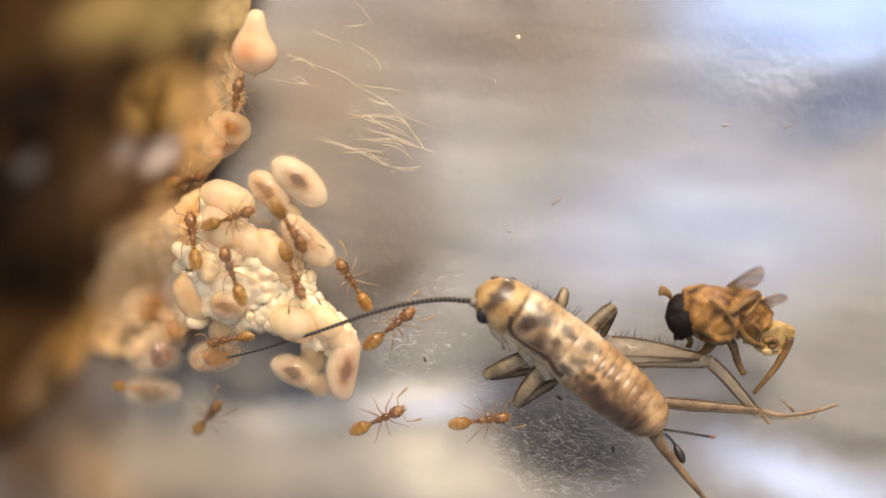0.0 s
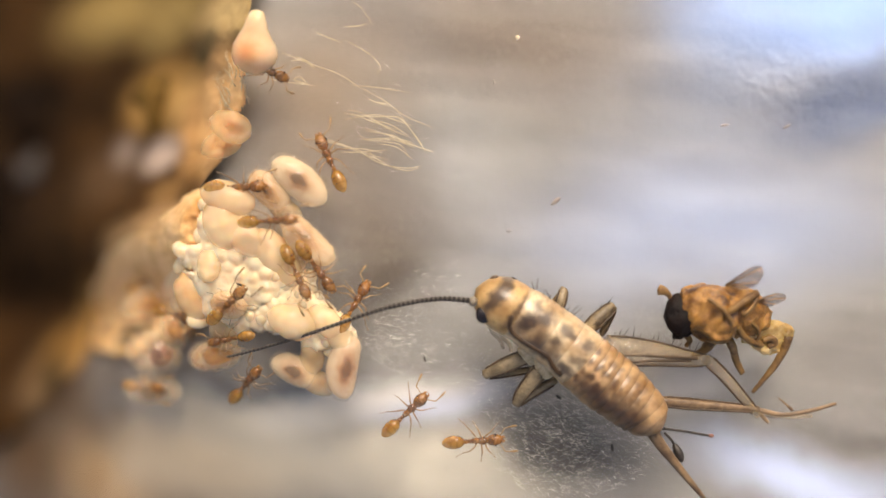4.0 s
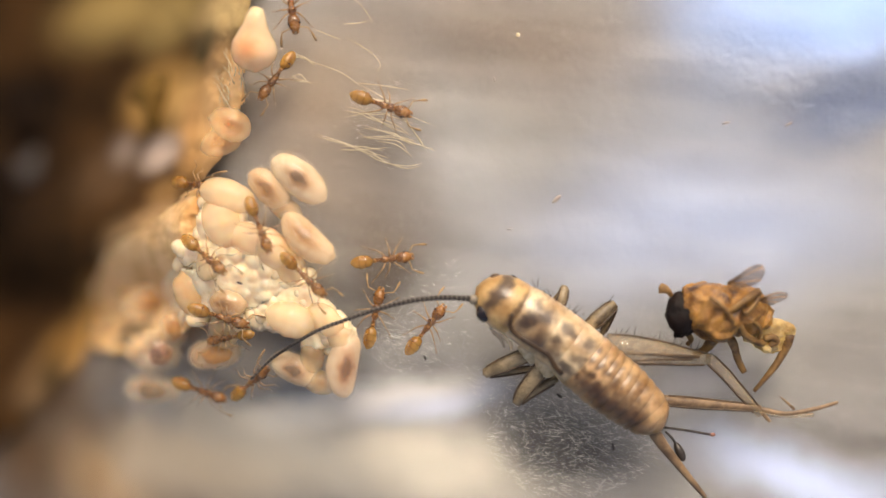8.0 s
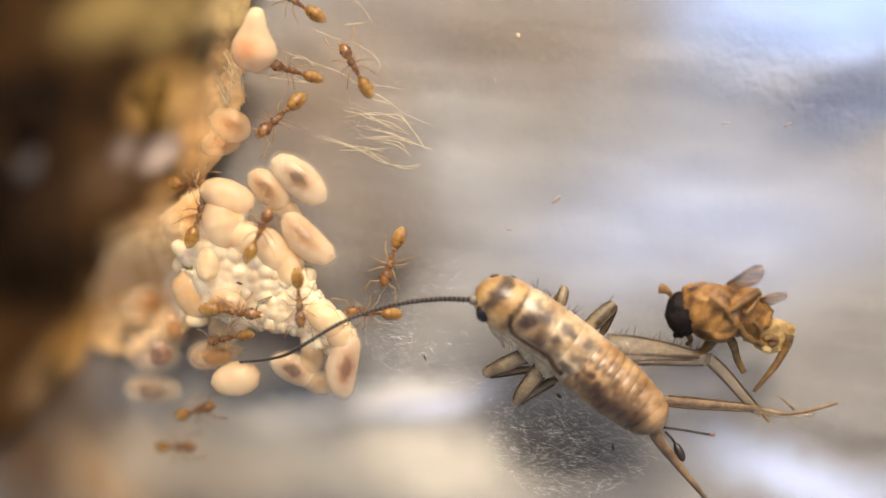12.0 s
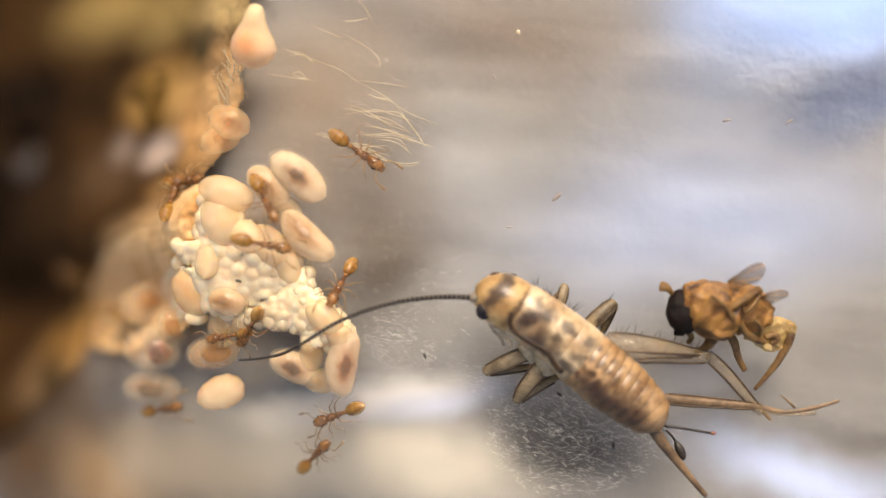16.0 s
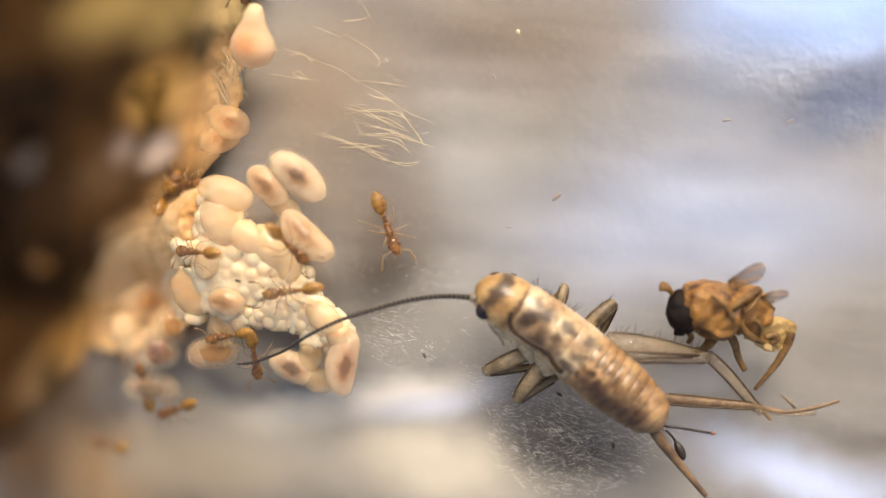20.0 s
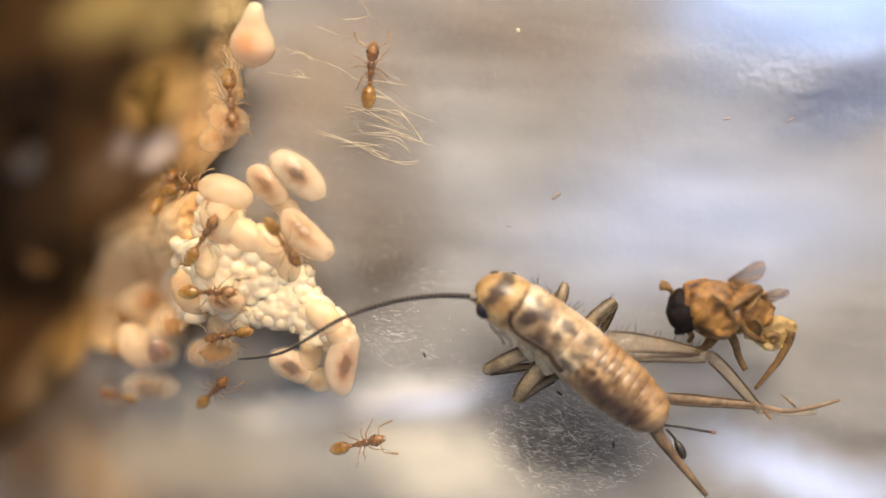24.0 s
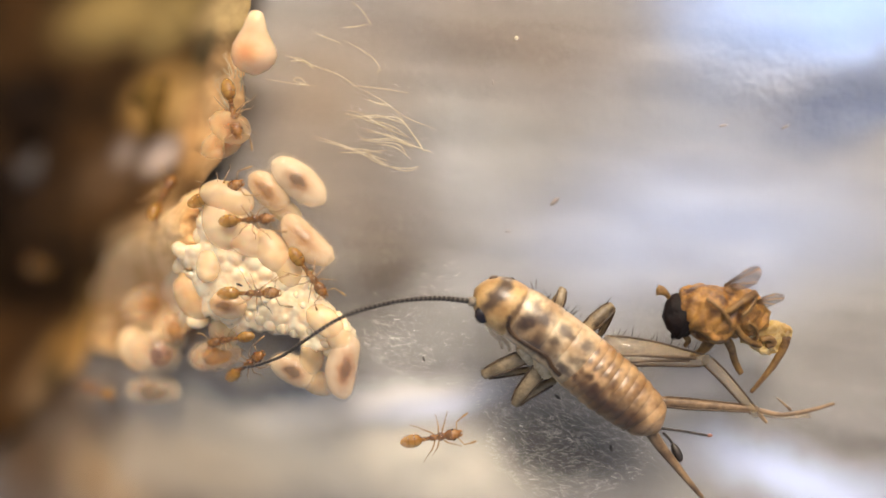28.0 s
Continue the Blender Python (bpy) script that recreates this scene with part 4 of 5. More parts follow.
# ---- dried fly ----
def fly():
    k = GRID * MM
    horn = surface("dry_amber_horn", "70481a", "b98640", 2600, 0.4, 0.16, sss=0.4, sss_mm=0.15, third="4a2a10", coat=0.2, spread=0.2, alpha=0.93)
    pale = surface("dry_yellow_horn", "b08a40", "dcbc78", 1600, 0.4, 0.03, sss=0.5, sss_mm=0.2, alpha=0.6)
    dark = surface("dark_fly_head", "0a0503", "1a0c06", 1800, 0.65, 0.06, gloss=0.25)
    limb = surface("fly_limb", "5a3e22", "94703e", 2000, 0.5, 0.006, sss=0.3, sss_mm=0.1, alpha=0.85)
    f = thing("dead_fly", on(1285, 570), "dried amber fly with a dark head and crumpled wings", "fly")
    for name, m, pts, ws, flat, label in (
            ("thorax", horn, ((1212, 548, 0.95), (1232, 548, 1.0), (1262, 556, 1.0), (1290, 564, 0.95), (1306, 570, 0.9)), (34, 44, 49, 48, 36), 0.8, "hunched amber thorax"),
            ("abdomen", horn, ((1280, 545, 0.85), (1306, 552, 0.85), (1330, 560, 0.8), (1350, 568, 0.7), (1360, 574, 0.65)), (42, 46, 40, 26, 12), 0.8, "crumpled amber abdomen"),
            ("head", dark, ((1184, 562, 0.8), (1194, 561, 0.85), (1206, 561, 0.85), (1220, 567, 0.8), (1232, 576, 0.75)), (24, 36, 42, 40, 28), 0.85, "dark brown head with black eyes"),
            ("tail_tip", pale, ((1318, 590, 0.5), (1345, 592, 0.55), (1372, 590, 0.55), (1392, 590, 0.5), (1396, 606, 0.5)), (20, 22, 20, 16, 9), 0.5, "yellow shrivelled tail"),
            ("tail_tip", pale, ((1338, 606, 0.4), (1356, 616, 0.45), (1376, 616, 0.45), (1390, 604, 0.45)), (9, 12, 12, 8), 0.6, "")):
        bm = bmesh.new()
        count = 34
        pts = curve_points([at(*p) for p in pts], count)
        rad = []
        for i in range(count):
            x = i / (count - 1) * (len(ws) - 1)
            j = min(int(x), len(ws) - 2)
            rad.append((ws[j] + (ws[j + 1] - ws[j]) * (x - j)) * k)
        tube(bm, pts, rad, 48, flat)
        for v in bm.verts:
            # long dents and sharp creases of the dried skin
            q = v.co * 1700
            q.x, q.y = 0.8 * q.x + 0.6 * q.y, -0.6 * q.x + 0.8 * q.y
            q.x *= 0.45
            crease = abs(noise.noise(q * 1.6)) * 2 - 0.5
            for size, deep in ((2300, 5.0), (7000, 2.6), (15000, 1.7), (28000, 0.8)):
                n = v.co * size
                deep = deep * (0.6 if name == "head" else 1.0)
                v.co += Vector((noise.noise(n), noise.noise(n + Vector((9, 0, 0))), noise.noise(n + Vector((0, 9, 0))))) * deep * k
            if name != "head":
                v.co.z += crease * 8 * k
        part(name, bm, m, f, label)
    # folded and stretched legs, the feeler, and loops of dried skin
    for name, pts, w0, w1 in (
            ("leg", ((1262, 604, 0.5), (1252, 618, 0.35), (1240, 626, 0.2), (1228, 632, 0.1)), 10, 5),
            ("leg", ((1292, 600, 0.5), (1300, 622, 0.35), (1306, 642, 0.2), (1316, 662, 0.08)), 8, 5.5),
            ("leg", ((1396, 596, 0.5), (1388, 624, 0.4), (1368, 656, 0.3), (1334, 696, 0.15)), 10, 3.5),
            ("leg", ((1286, 556, 1.6), (1302, 546, 1.65), (1322, 532, 1.6), (1342, 520, 1.4)), 5, 7),
            ("leg", ((1318, 560, 1.55), (1334, 544, 1.5), (1342, 528, 1.4), (1340, 516, 1.3)), 4, 4),
            ("leg", ((1256, 530, 1.75), (1280, 548, 1.75), (1296, 572, 1.65), (1290, 596, 1.2)), 3.5, 4.5),
            ("leg", ((1306, 578, 1.4), (1318, 596, 1.15), (1336, 608, 0.9), (1350, 612, 0.7)), 6, 6),
            ("leg", ((1330, 570, 1.3), (1344, 584, 1.1), (1344, 600, 0.9), (1332, 606, 0.8)), 3.5, 3.5),
            ("leg", ((1352, 604, 0.75), (1366, 600, 0.75), (1374, 608, 0.7), (1362, 614, 0.65)), 6, 6),
            ("leg", ((1215, 590, 0.7), (1222, 604, 0.5), (1216, 614, 0.4)), 6, 4),
            ("feeler", ((1192, 532, 0.9), (1184, 522, 1.0), (1176, 516, 1.1), (1168, 514, 1.1)), 3.5, 9)):
        bm = bmesh.new()
        tube(bm, curve_points([at(*p) for p in pts], 14), [w * k for w in taper(w0, w1, 14)], 10, wobble=0.3)
        part(name, bm, limb, f)
    # wings: ribbed skins with a little body
    wing = Nodes("smoky_wing")
    wing.put(Base_Color=wing.mix(wing.step(wing.noise(3000), 0.35, 0.65), col("8a7058"), col("b8a086")), Roughness=0.3, Alpha=0.4)
    for pts, label in ((((1286, 506, 1.3), (1300, 496, 1.45), (1318, 482, 1.6), (1338, 472, 1.7), (1350, 474, 1.7), (1353, 488, 1.65), (1342, 504, 1.5), (1316, 514, 1.3)), "torn smoky wing"),
                       (((1342, 534, 1.2), (1356, 526, 1.3), (1376, 520, 1.35), (1392, 523, 1.3), (1392, 532, 1.25), (1376, 540, 1.2), (1356, 546, 1.1)), "curled amber wing")):
        bm = bmesh.new()
        fine = curve_points([at(*p) for p in pts + pts[:1]], 40)[:-1]
        mid = sum(fine, Vector()) / len(fine)
        for lift in (0.0, 0.014):
            hub = bm.verts.new(mid + Vector((0, 0, (lift + 0.05) * MM)))
            rings = []
            for scale in (0.35, 0.7, 1.0):
                rings.append([bm.verts.new(mid + (p - mid) * scale + Vector((0, 0, (lift + 0.04 * math.sin(i * 0.9) * scale) * MM))) for i, p in enumerate(fine)])
            for i in range(len(fine)):
                j = (i + 1) % len(fine)
                bm.faces.new((hub, rings[0][i], rings[0][j]))
                for a, b in zip(rings, rings[1:]):
                    bm.faces.new((a[i], b[i], b[j], a[j]))
            if lift:
                for i in range(len(fine)):
                    j = (i + 1) % len(fine)
                    bm.faces.new((rim[i], rim[j], rings[-1][j], rings[-1][i]))
            rim = rings[-1]
        sheet = part("wing", bm, wing.mat, f, label)
        bm = bmesh.new()
        for i in (4, 12, 20, 27):
            root, end = fine[0], fine[(i + 8) % len(fine)]
            tube(bm, [root + Vector((0, 0, 0.03 * MM)), (root + end) / 2 + Vector((0, 0, 0.08 * MM)), end + Vector((0, 0, 0.02 * MM))], [1.3 * k, 1.0 * k, 0.7 * k], 6)
        part("wing_veins", bm, limb, sheet)


# ---- ants ----
def ant_model():
    """A worker ant, 1.9 mm long, with its head towards +x and its feet on z = 0."""
    k = GRID * MM
    a = thing("ant", (0, 0, 0), "amber worker ant with a glossy banded gaster", "ant", "worker ants")
    z = 17
    bm = bmesh.new()
    egg_shape(bm, (-66 * k, 0, (z + 1) * k), (-16 * k, 0, (z + 1) * k), 30 * k, 20, 14, 0.88, 0.53)
    shell = part("gaster", bm, GASTER, a, "glossy honey-brown gaster")
    bm = bmesh.new()
    egg_shape(bm, (-54 * k, 0, (z + 1) * k), (-17 * k, 0, (z + 1) * k), 21 * k, 16, 10, 0.88, 0.55, wobble=0.1)
    part("crop", bm, CROP, shell, "dark brown crop inside the gaster")
    for x, w in ((-13, 11), (-5, 10)):
        bm = bmesh.new()
        egg_shape(bm, ((x - 5) * k, 0, (z + 2) * k), ((x + 5) * k, 0, (z + 2) * k), w * k, 12, 7, 1.15)
        part("waist_knot", bm, AMBER, a)
    bm = bmesh.new()
    tube(bm, [(x * k, 0, (z + h) * k) for x, h in ((-3, 0), (2, 1), (8, 2), (13, 1), (17, 2), (23, 4), (29, 3), (34, 2))], [r * k for r in (3.5, 6.5, 7.5, 6, 7.5, 9.5, 8, 4)], 14, 1.0)
    part("thorax", bm, AMBER, a)
    bm = bmesh.new()
    tube(bm, [(x * k, 0, (z + 3) * k) for x in (32, 37, 44, 53, 61, 66)], [r * k for r in (6, 10.5, 12.5, 12.5, 9.5, 5)], 18, 0.78)
    h = part("head", bm, AMBER, a)
    for s in (1, -1):
        bm = bmesh.new()
        bmesh.ops.create_icosphere(bm, subdivisions=2, radius=2.6 * k)
        for q in bm.verts:
            q.co += Vector((50 * k, s * 11 * k, (z + 6) * k))
        part("eye", bm, EYE_BLACK, h, "tiny black eye")
        bm = bmesh.new()
        tube(bm, [(62 * k, s * 5 * k, (z + 1) * k), (68 * k, s * 5 * k, (z + 0) * k), (71 * k, s * 1.5 * k, (z - 1) * k)], [3 * k, 2.6 * k, 1 * k], 8)
        part("mandible", bm, AMBER_DARK, h)
    for s in (1, -1):
        bm = bmesh.new()
        tube(bm, [(0, 0, 0), (5 * k, s * 9 * k, 4 * k), (9 * k, s * 19 * k, 5 * k)], [1.2 * k, 1.1 * k, 1.3 * k], 7)
        tube(bm, [(9 * k, s * 19 * k, 5 * k), (19 * k, s * 22 * k, 0), (29 * k, s * 24 * k, -6 * k), (37 * k, s * 25 * k, -10 * k)], [1.2 * k, 1.4 * k, 2.7 * k, 2.0 * k], 7)
        ob = part("antenna", bm, CLUB, a, "elbowed pale antenna with a club")
        ob.location = (58 * k, s * 7 * k, (z + 5) * k)
    for j, (x, fore, out, back) in enumerate(((27, 11, 14, 11), (19, -2, 17, -5), (9, -13, 15, -17))):
        for s in (1, -1):
            bm = bmesh.new()
            tube(bm, [(0, 0, 0), (fore * 0.4 * k, s * out * 0.5 * k, 5 * k), (fore * k, s * out * k, 7 * k)], [1.7 * k, 2.0 * k, 1.5 * k], 7)
            tube(bm, [(fore * k, s * out * k, 7 * k), ((fore + back * 0.5) * k, s * (out + 6) * k, -3 * k), ((fore + back) * k, s * (out + 12) * k, -15 * k)], [1.4 * k, 1.2 * k, 0.9 * k], 7)
            tube(bm, [((fore + back) * k, s * (out + 12) * k, -15 * k), ((fore + back * 1.4) * k, s * (out + 17) * k, -15.5 * k), ((fore + back * 1.7) * k, s * (out + 21) * k, -16 * k)], [0.9 * k, 0.8 * k, 0.7 * k], 6)
            ob = part("leg", bm, AMBER_LIGHT, a, "thin tan leg")
            ob.location = (x * k, s * 7 * k, (z - 1) * k)
    return a


# seconds, then the plan places of the gaster and of the head
ANT_WAYS = {
    "a": (
        (0, 806, 749, 887, 738), (1, 792, 751, 875, 731), (2, 792, 752, 875, 736), (3, 786, 754, 872, 731), (3.5, 786, 756, 873, 735), (4.2, 807, 795, 871, 795), (5, 853, 906, 908, 952),
        (6, 1000, 1016, 1055, 1053), (9, 870, 1037, 778, 1037), (12, 631, 1018, 558, 999), (14.5, 567, 964, 576, 890), (15.5, 535, 877, 554, 808), (16, 540, 827, 591, 781), (16.5, 540, 836, 566, 779),
        (17, 536, 841, 543, 780), (18, 453, 805, 357, 742), (19, 348, 795, 247, 779), (20, 247, 790, 165, 790), (20.8, 210, 863, 146, 817), (21.5, 228, 846, 284, 892), (22.3, 311, 864, 394, 841),
        (23.5, 541, 808, 637, 791), (24, 592, 805, 692, 780), (24.5, 613, 801, 701, 746), (25, 633, 792, 715, 725), (25.5, 646, 784, 738, 751), (26, 664, 781, 753, 799), (26.5, 678, 781, 765, 788),
        (27, 697, 782, 781, 756), (28, 720, 783, 810, 769),
    ),
    "b": (
        (0, 645, 756, 703, 726), (0.5, 585, 762, 668, 748), (1, 529, 759, 617, 751), (1.5, 539, 731, 612, 768), (2, 552, 727, 592, 787), (2.5, 566, 787, 622, 740), (3, 603, 772, 673, 712),
        (3.5, 649, 760, 724, 710), (4.5, 723, 767, 770, 703), (5.5, 749, 740, 760, 652), (6, 751, 716, 760, 628), (7, 733, 640, 774, 568), (8, 728, 617, 780, 559), (8.5, 728, 622, 743, 544),
        (9, 720, 621, 688, 537), (10, 673, 534, 651, 450), (10.5, 663, 449, 652, 362), (11, 643, 354, 654, 268), (11.5, 659, 258, 640, 179), (12, 654, 168, 606, 94), (12.5, 645, 95, 627, 17),
        (13.2, 631, 4, 613, -69), (14.5, 586, -104, 540, -141), (20, 559, -137, 495, -164), (28, 540, -141, 466, -141),
    ),
    "c": (
        (0, 659, 605, 714, 567), (0.5, 686, 591, 714, 513), (1, 683, 567, 686, 484), (1.5, 672, 505, 649, 432), (2, 654, 459, 622, 381), (2.5, 651, 445, 620, 362), (3, 645, 430, 617, 344),
        (3.5, 631, 397, 596, 323), (4.3, 589, 287, 557, 217), (4.9, 520, 181, 539, 102), (5.2, 497, 112, 567, 103), (5.5, 488, 92, 557, 122), (6, 503, 98, 574, 142), (7, 585, 142, 664, 200),
        (8, 627, 175, 723, 207), (9, 636, 181, 734, 204), (9.5, 622, 183, 686, 128), (10, 640, 167, 642, 78), (10.4, 631, 105, 622, 31), (11, 574, 50, 532, 22), (12, 550, 26, 512, 3),
        (12.5, 539, 12, 493, -34), (13.5, 502, -41, 438, -69), (20, 477, -73, 440, -8), (20.9, 449, -8, 440, 65), (21.5, 454, 28, 435, 97), (22.5, 426, 84, 420, 157), (23.5, 413, 131, 416, 209),
        (24, 409, 154, 420, 232), (25, 397, 159, 418, 233), (26, 397, 160, 420, 238), (27, 399, 164, 422, 242), (28, 405, 156, 424, 234),
    ),
    "d": (
        (0, 642, 527, 613, 481), (1, 631, 537, 617, 486), (2, 622, 547, 614, 499), (3, 599, 553, 614, 513), (3.5, 589, 554, 622, 517), (4.5, 631, 592, 650, 536), (5.5, 673, 638, 664, 553),
        (6, 668, 623, 659, 538), (6.5, 668, 603, 701, 529), (7, 675, 575, 728, 520), (7.5, 668, 580, 705, 529), (8, 654, 608, 673, 534), (8.5, 649, 595, 622, 530), (9, 640, 579, 590, 519),
        (10, 640, 578, 587, 523), (11, 668, 571, 620, 558), (12, 685, 558, 631, 558), (12.5, 685, 561, 640, 520), (13.3, 668, 571, 723, 539), (14, 668, 577, 714, 632), (14.5, 668, 586, 705, 651),
        (15, 673, 619, 692, 690), (15.3, 673, 656, 659, 730), (15.5, 664, 688, 609, 744), (16, 658, 721, 572, 755), (17, 504, 745, 403, 722), (18, 453, 718, 352, 697), (19, 417, 715, 325, 744),
        (20, 371, 707, 284, 744), (21, 311, 717, 229, 735), (21.5, 293, 717, 210, 717), (28, 225, 702, 141, 684),
    ),
    "e": (
        (0, 488, 358, 528, 426), (1, 523, 408, 557, 477), (2, 539, 450, 575, 519), (3, 543, 444, 566, 518), (3.5, 538, 439, 575, 508), (5.5, 525, 435, 594, 481), (6, 530, 441, 599, 485),
        (7, 562, 465, 648, 479), (8, 631, 470, 721, 460), (9, 672, 457, 758, 425), (9.5, 705, 431, 778, 376), (10, 755, 381, 829, 332), (10.5, 742, 366, 829, 362), (11, 723, 368, 774, 429),
        (11.5, 714, 382, 721, 470), (12, 711, 420, 685, 497), (12.5, 686, 446, 631, 506), (13.5, 641, 470, 599, 530), (15, 622, 472, 599, 538), (16, 620, 482, 591, 542), (17, 614, 489, 559, 523),
        (18, 582, 516, 527, 557), (19, 578, 520, 530, 561), (20, 567, 517, 490, 528), (21, 513, 517, 435, 475), (21.5, 486, 510, 408, 478), (22, 440, 506, 357, 511), (22.4, 390, 529, 353, 470),
        (22.8, 348, 529, 376, 461), (23.1, 330, 530, 408, 498), (23.5, 321, 527, 415, 527), (24, 328, 527, 424, 527), (25, 341, 530, 438, 496), (26, 348, 517, 449, 497), (27, 374, 522, 473, 519),
        (28, 393, 520, 492, 519),
    ),
    "f": (
        (0, 509, 452, 528, 502), (2, 507, 455, 524, 505), (3, 513, 455, 537, 507), (6, 510, 457, 538, 510), (7, 508, 459, 550, 509), (8, 508, 461, 565, 516), (9, 513, 459, 563, 526),
        (10, 516, 464, 541, 542), (11, 523, 483, 539, 560), (12, 529, 490, 535, 561), (12.5, 530, 497, 512, 580), (13.3, 505, 520, 480, 600), (14.2, 475, 542, 450, 614), (15, 475, 545, 438, 603),
        (16, 471, 549, 432, 606), (17, 465, 534, 436, 610), (18, 461, 529, 469, 614), (19, 460, 538, 475, 636), (20, 449, 581, 460, 668), (21, 454, 660, 390, 735), (21.5, 444, 667, 380, 731),
        (22.2, 403, 694, 330, 699), (22.7, 357, 718, 312, 662), (23.1, 335, 736, 362, 667), (23.5, 330, 745, 404, 681), (24, 346, 736, 427, 658), (25, 362, 714, 449, 663), (26, 385, 684, 458, 620),
        (27, 395, 681, 473, 628), (28, 397, 677, 484, 614),
    ),
    "g": (
        (0, 375, 398, 437, 378), (1, 389, 382, 466, 369), (2, 405, 388, 469, 390), (3, 418, 396, 502, 387), (6, 462, 391, 544, 396), (7, 438, 380, 513, 416), (7.5, 442, 376, 488, 437),
        (8, 454, 376, 465, 428), (9, 452, 416, 463, 370), (9.5, 450, 426, 457, 380), (11, 456, 427, 454, 379), (12, 449, 446, 467, 402), (12.5, 442, 437, 488, 409), (14.5, 420, 430, 494, 448),
        (15, 420, 435, 495, 458), (16, 425, 432, 500, 446), (17, 426, 421, 506, 448), (17.5, 403, 443, 467, 488), (18, 393, 415, 387, 516), (19, 392, 427, 397, 526), (19.5, 381, 446, 349, 505),
        (20, 399, 455, 330, 450), (20.5, 385, 487, 348, 423), (21, 377, 515, 355, 432), (21.5, 366, 506, 348, 428), (23.5, 341, 475, 376, 397), (24, 341, 471, 384, 402), (25, 340, 432, 422, 409),
        (26, 350, 412, 435, 384), (27, 395, 398, 479, 390), (28, 393, 392, 489, 387),
    ),
    "i": (
        (0, 350, 458, 341, 406), (1, 349, 473, 337, 413), (2, 308, 482, 345, 441), (3, 233, 504, 289, 473), (6, 227, 529, 291, 519), (10, 209, 523, 283, 505), (16, 200, 551, 256, 606),
        (22, 210, 561, 265, 607), (28, 197, 545, 271, 554),
    ),
    "j": (
        (0, 424, 509, 408, 466), (1, 411, 574, 391, 491), (2, 417, 582, 389, 510), (3, 349, 583, 380, 504), (3.5, 363, 573, 404, 508), (5, 410, 541, 493, 527), (6, 447, 524, 549, 519),
        (6.5, 406, 511, 507, 509), (7, 362, 499, 470, 499), (7.5, 350, 465, 438, 488), (8, 336, 430, 392, 481), (9, 336, 434, 378, 457), (10, 319, 459, 388, 446), (11, 357, 468, 381, 386),
        (12, 341, 428, 369, 354), (13, 309, 410, 318, 336), (20, 284, 395, 312, 322), (28, 271, 397, 299, 322),
    ),
    "k": (
        (0, 343, 767, 399, 703), (1, 382, 740, 455, 676), (2, 400, 718, 476, 656), (3, 402, 719, 463, 645), (6, 420, 699, 484, 639), (7, 438, 688, 490, 640), (8, 412, 709, 484, 649),
        (9, 408, 715, 475, 651), (10, 383, 725, 459, 656), (10.5, 337, 734, 420, 679), (11, 304, 738, 405, 696), (12, 306, 746, 405, 709), (12.5, 290, 741, 382, 722), (14.5, 245, 747, 337, 743),
        (15, 227, 745, 319, 748), (16, 251, 737, 347, 716), (17, 261, 759, 339, 704), (18, 276, 736, 283, 644), (19, 266, 712, 258, 625), (20, 270, 735, 256, 643), (21, 265, 717, 254, 634),
        (22.5, 229, 690, 229, 617), (24, 216, 645, 220, 562), (26, 211, 646, 211, 563), (28, 211, 638, 211, 554),
    ),
    "l": (
        (0, 207, 684, 281, 690), (3, 215, 686, 289, 689), (6, 236, 681, 319, 676), (7, 309, 672, 392, 681), (8, 318, 681, 396, 706), (9, 321, 692, 369, 720), (10, 315, 689, 347, 757),
        (11, 309, 733, 355, 779), (12.5, 290, 824, 336, 796), (13.3, 309, 889, 281, 935), (16, 265, 1019, 219, 1065), (28, 243, 1018, 215, 1064),
    ),
    "m": (
        (0, 262, 562, 318, 576), (3, 266, 555, 321, 569), (5.5, 299, 546, 387, 560), (6, 309, 552, 397, 567), (7, 320, 557, 415, 575), (8, 346, 548, 428, 575), (9, 342, 554, 433, 582),
        (10, 321, 565, 434, 562), (11, 367, 551, 463, 549), (12, 355, 549, 456, 558), (12.5, 382, 547, 470, 575), (13, 385, 520, 395, 600), (13.5, 360, 545, 280, 560),
        (14.5, 215, 520, 150, 500), (18, 120, 480, 60, 470), (28, 110, 478, 50, 468),
    ),
    "v": (
        (0, 412, 230, 421, 159), (1, 402, 200, 446, 177), (2, 400, 187, 439, 169), (3, 407, 165, 442, 106), (3.5, 432, 119, 457, 55), (4.2, 446, 102, 483, 162), (5, 460, 139, 465, 227),
        (6, 461, 188, 455, 278), (6.5, 459, 180, 452, 263), (7, 470, 161, 438, 225), (7.5, 493, 133, 456, 188), (8, 511, 110, 476, 173), (8.5, 528, 106, 461, 120), (9, 513, 128, 504, 54),
        (10, 501, 92, 489, 32), (11, 534, 102, 488, 26), (11.5, 548, 133, 484, 87), (12, 556, 142, 488, 116), (12.5, 539, 151, 493, 197), (13.5, 466, 198, 447, 272), (14.5, 440, 269, 455, 338),
        (15, 446, 283, 464, 361), (16, 456, 333, 491, 393), (17, 463, 372, 515, 443), (18, 469, 422, 531, 481), (19, 482, 421, 546, 484), (20, 477, 404, 537, 464), (21, 465, 391, 506, 457),
        (24, 477, 397, 522, 468), (25, 493, 402, 547, 482), (26, 502, 430, 570, 492), (27, 514, 439, 592, 459), (28, 521, 446, 571, 519),
    ),
    "z": (
        (0, 308, 323, 368, 313), (1, 326, 320, 391, 311), (2, 359, 316, 426, 307), (3, 395, 335, 469, 331), (3.5, 400, 337, 469, 337), (5.5, 327, 320, 401, 315), (8, 318, 327, 387, 338),
        (15, 300, 329, 369, 325), (26, 302, 352, 371, 343), (27, 331, 366, 395, 352), (28, 354, 355, 419, 329),
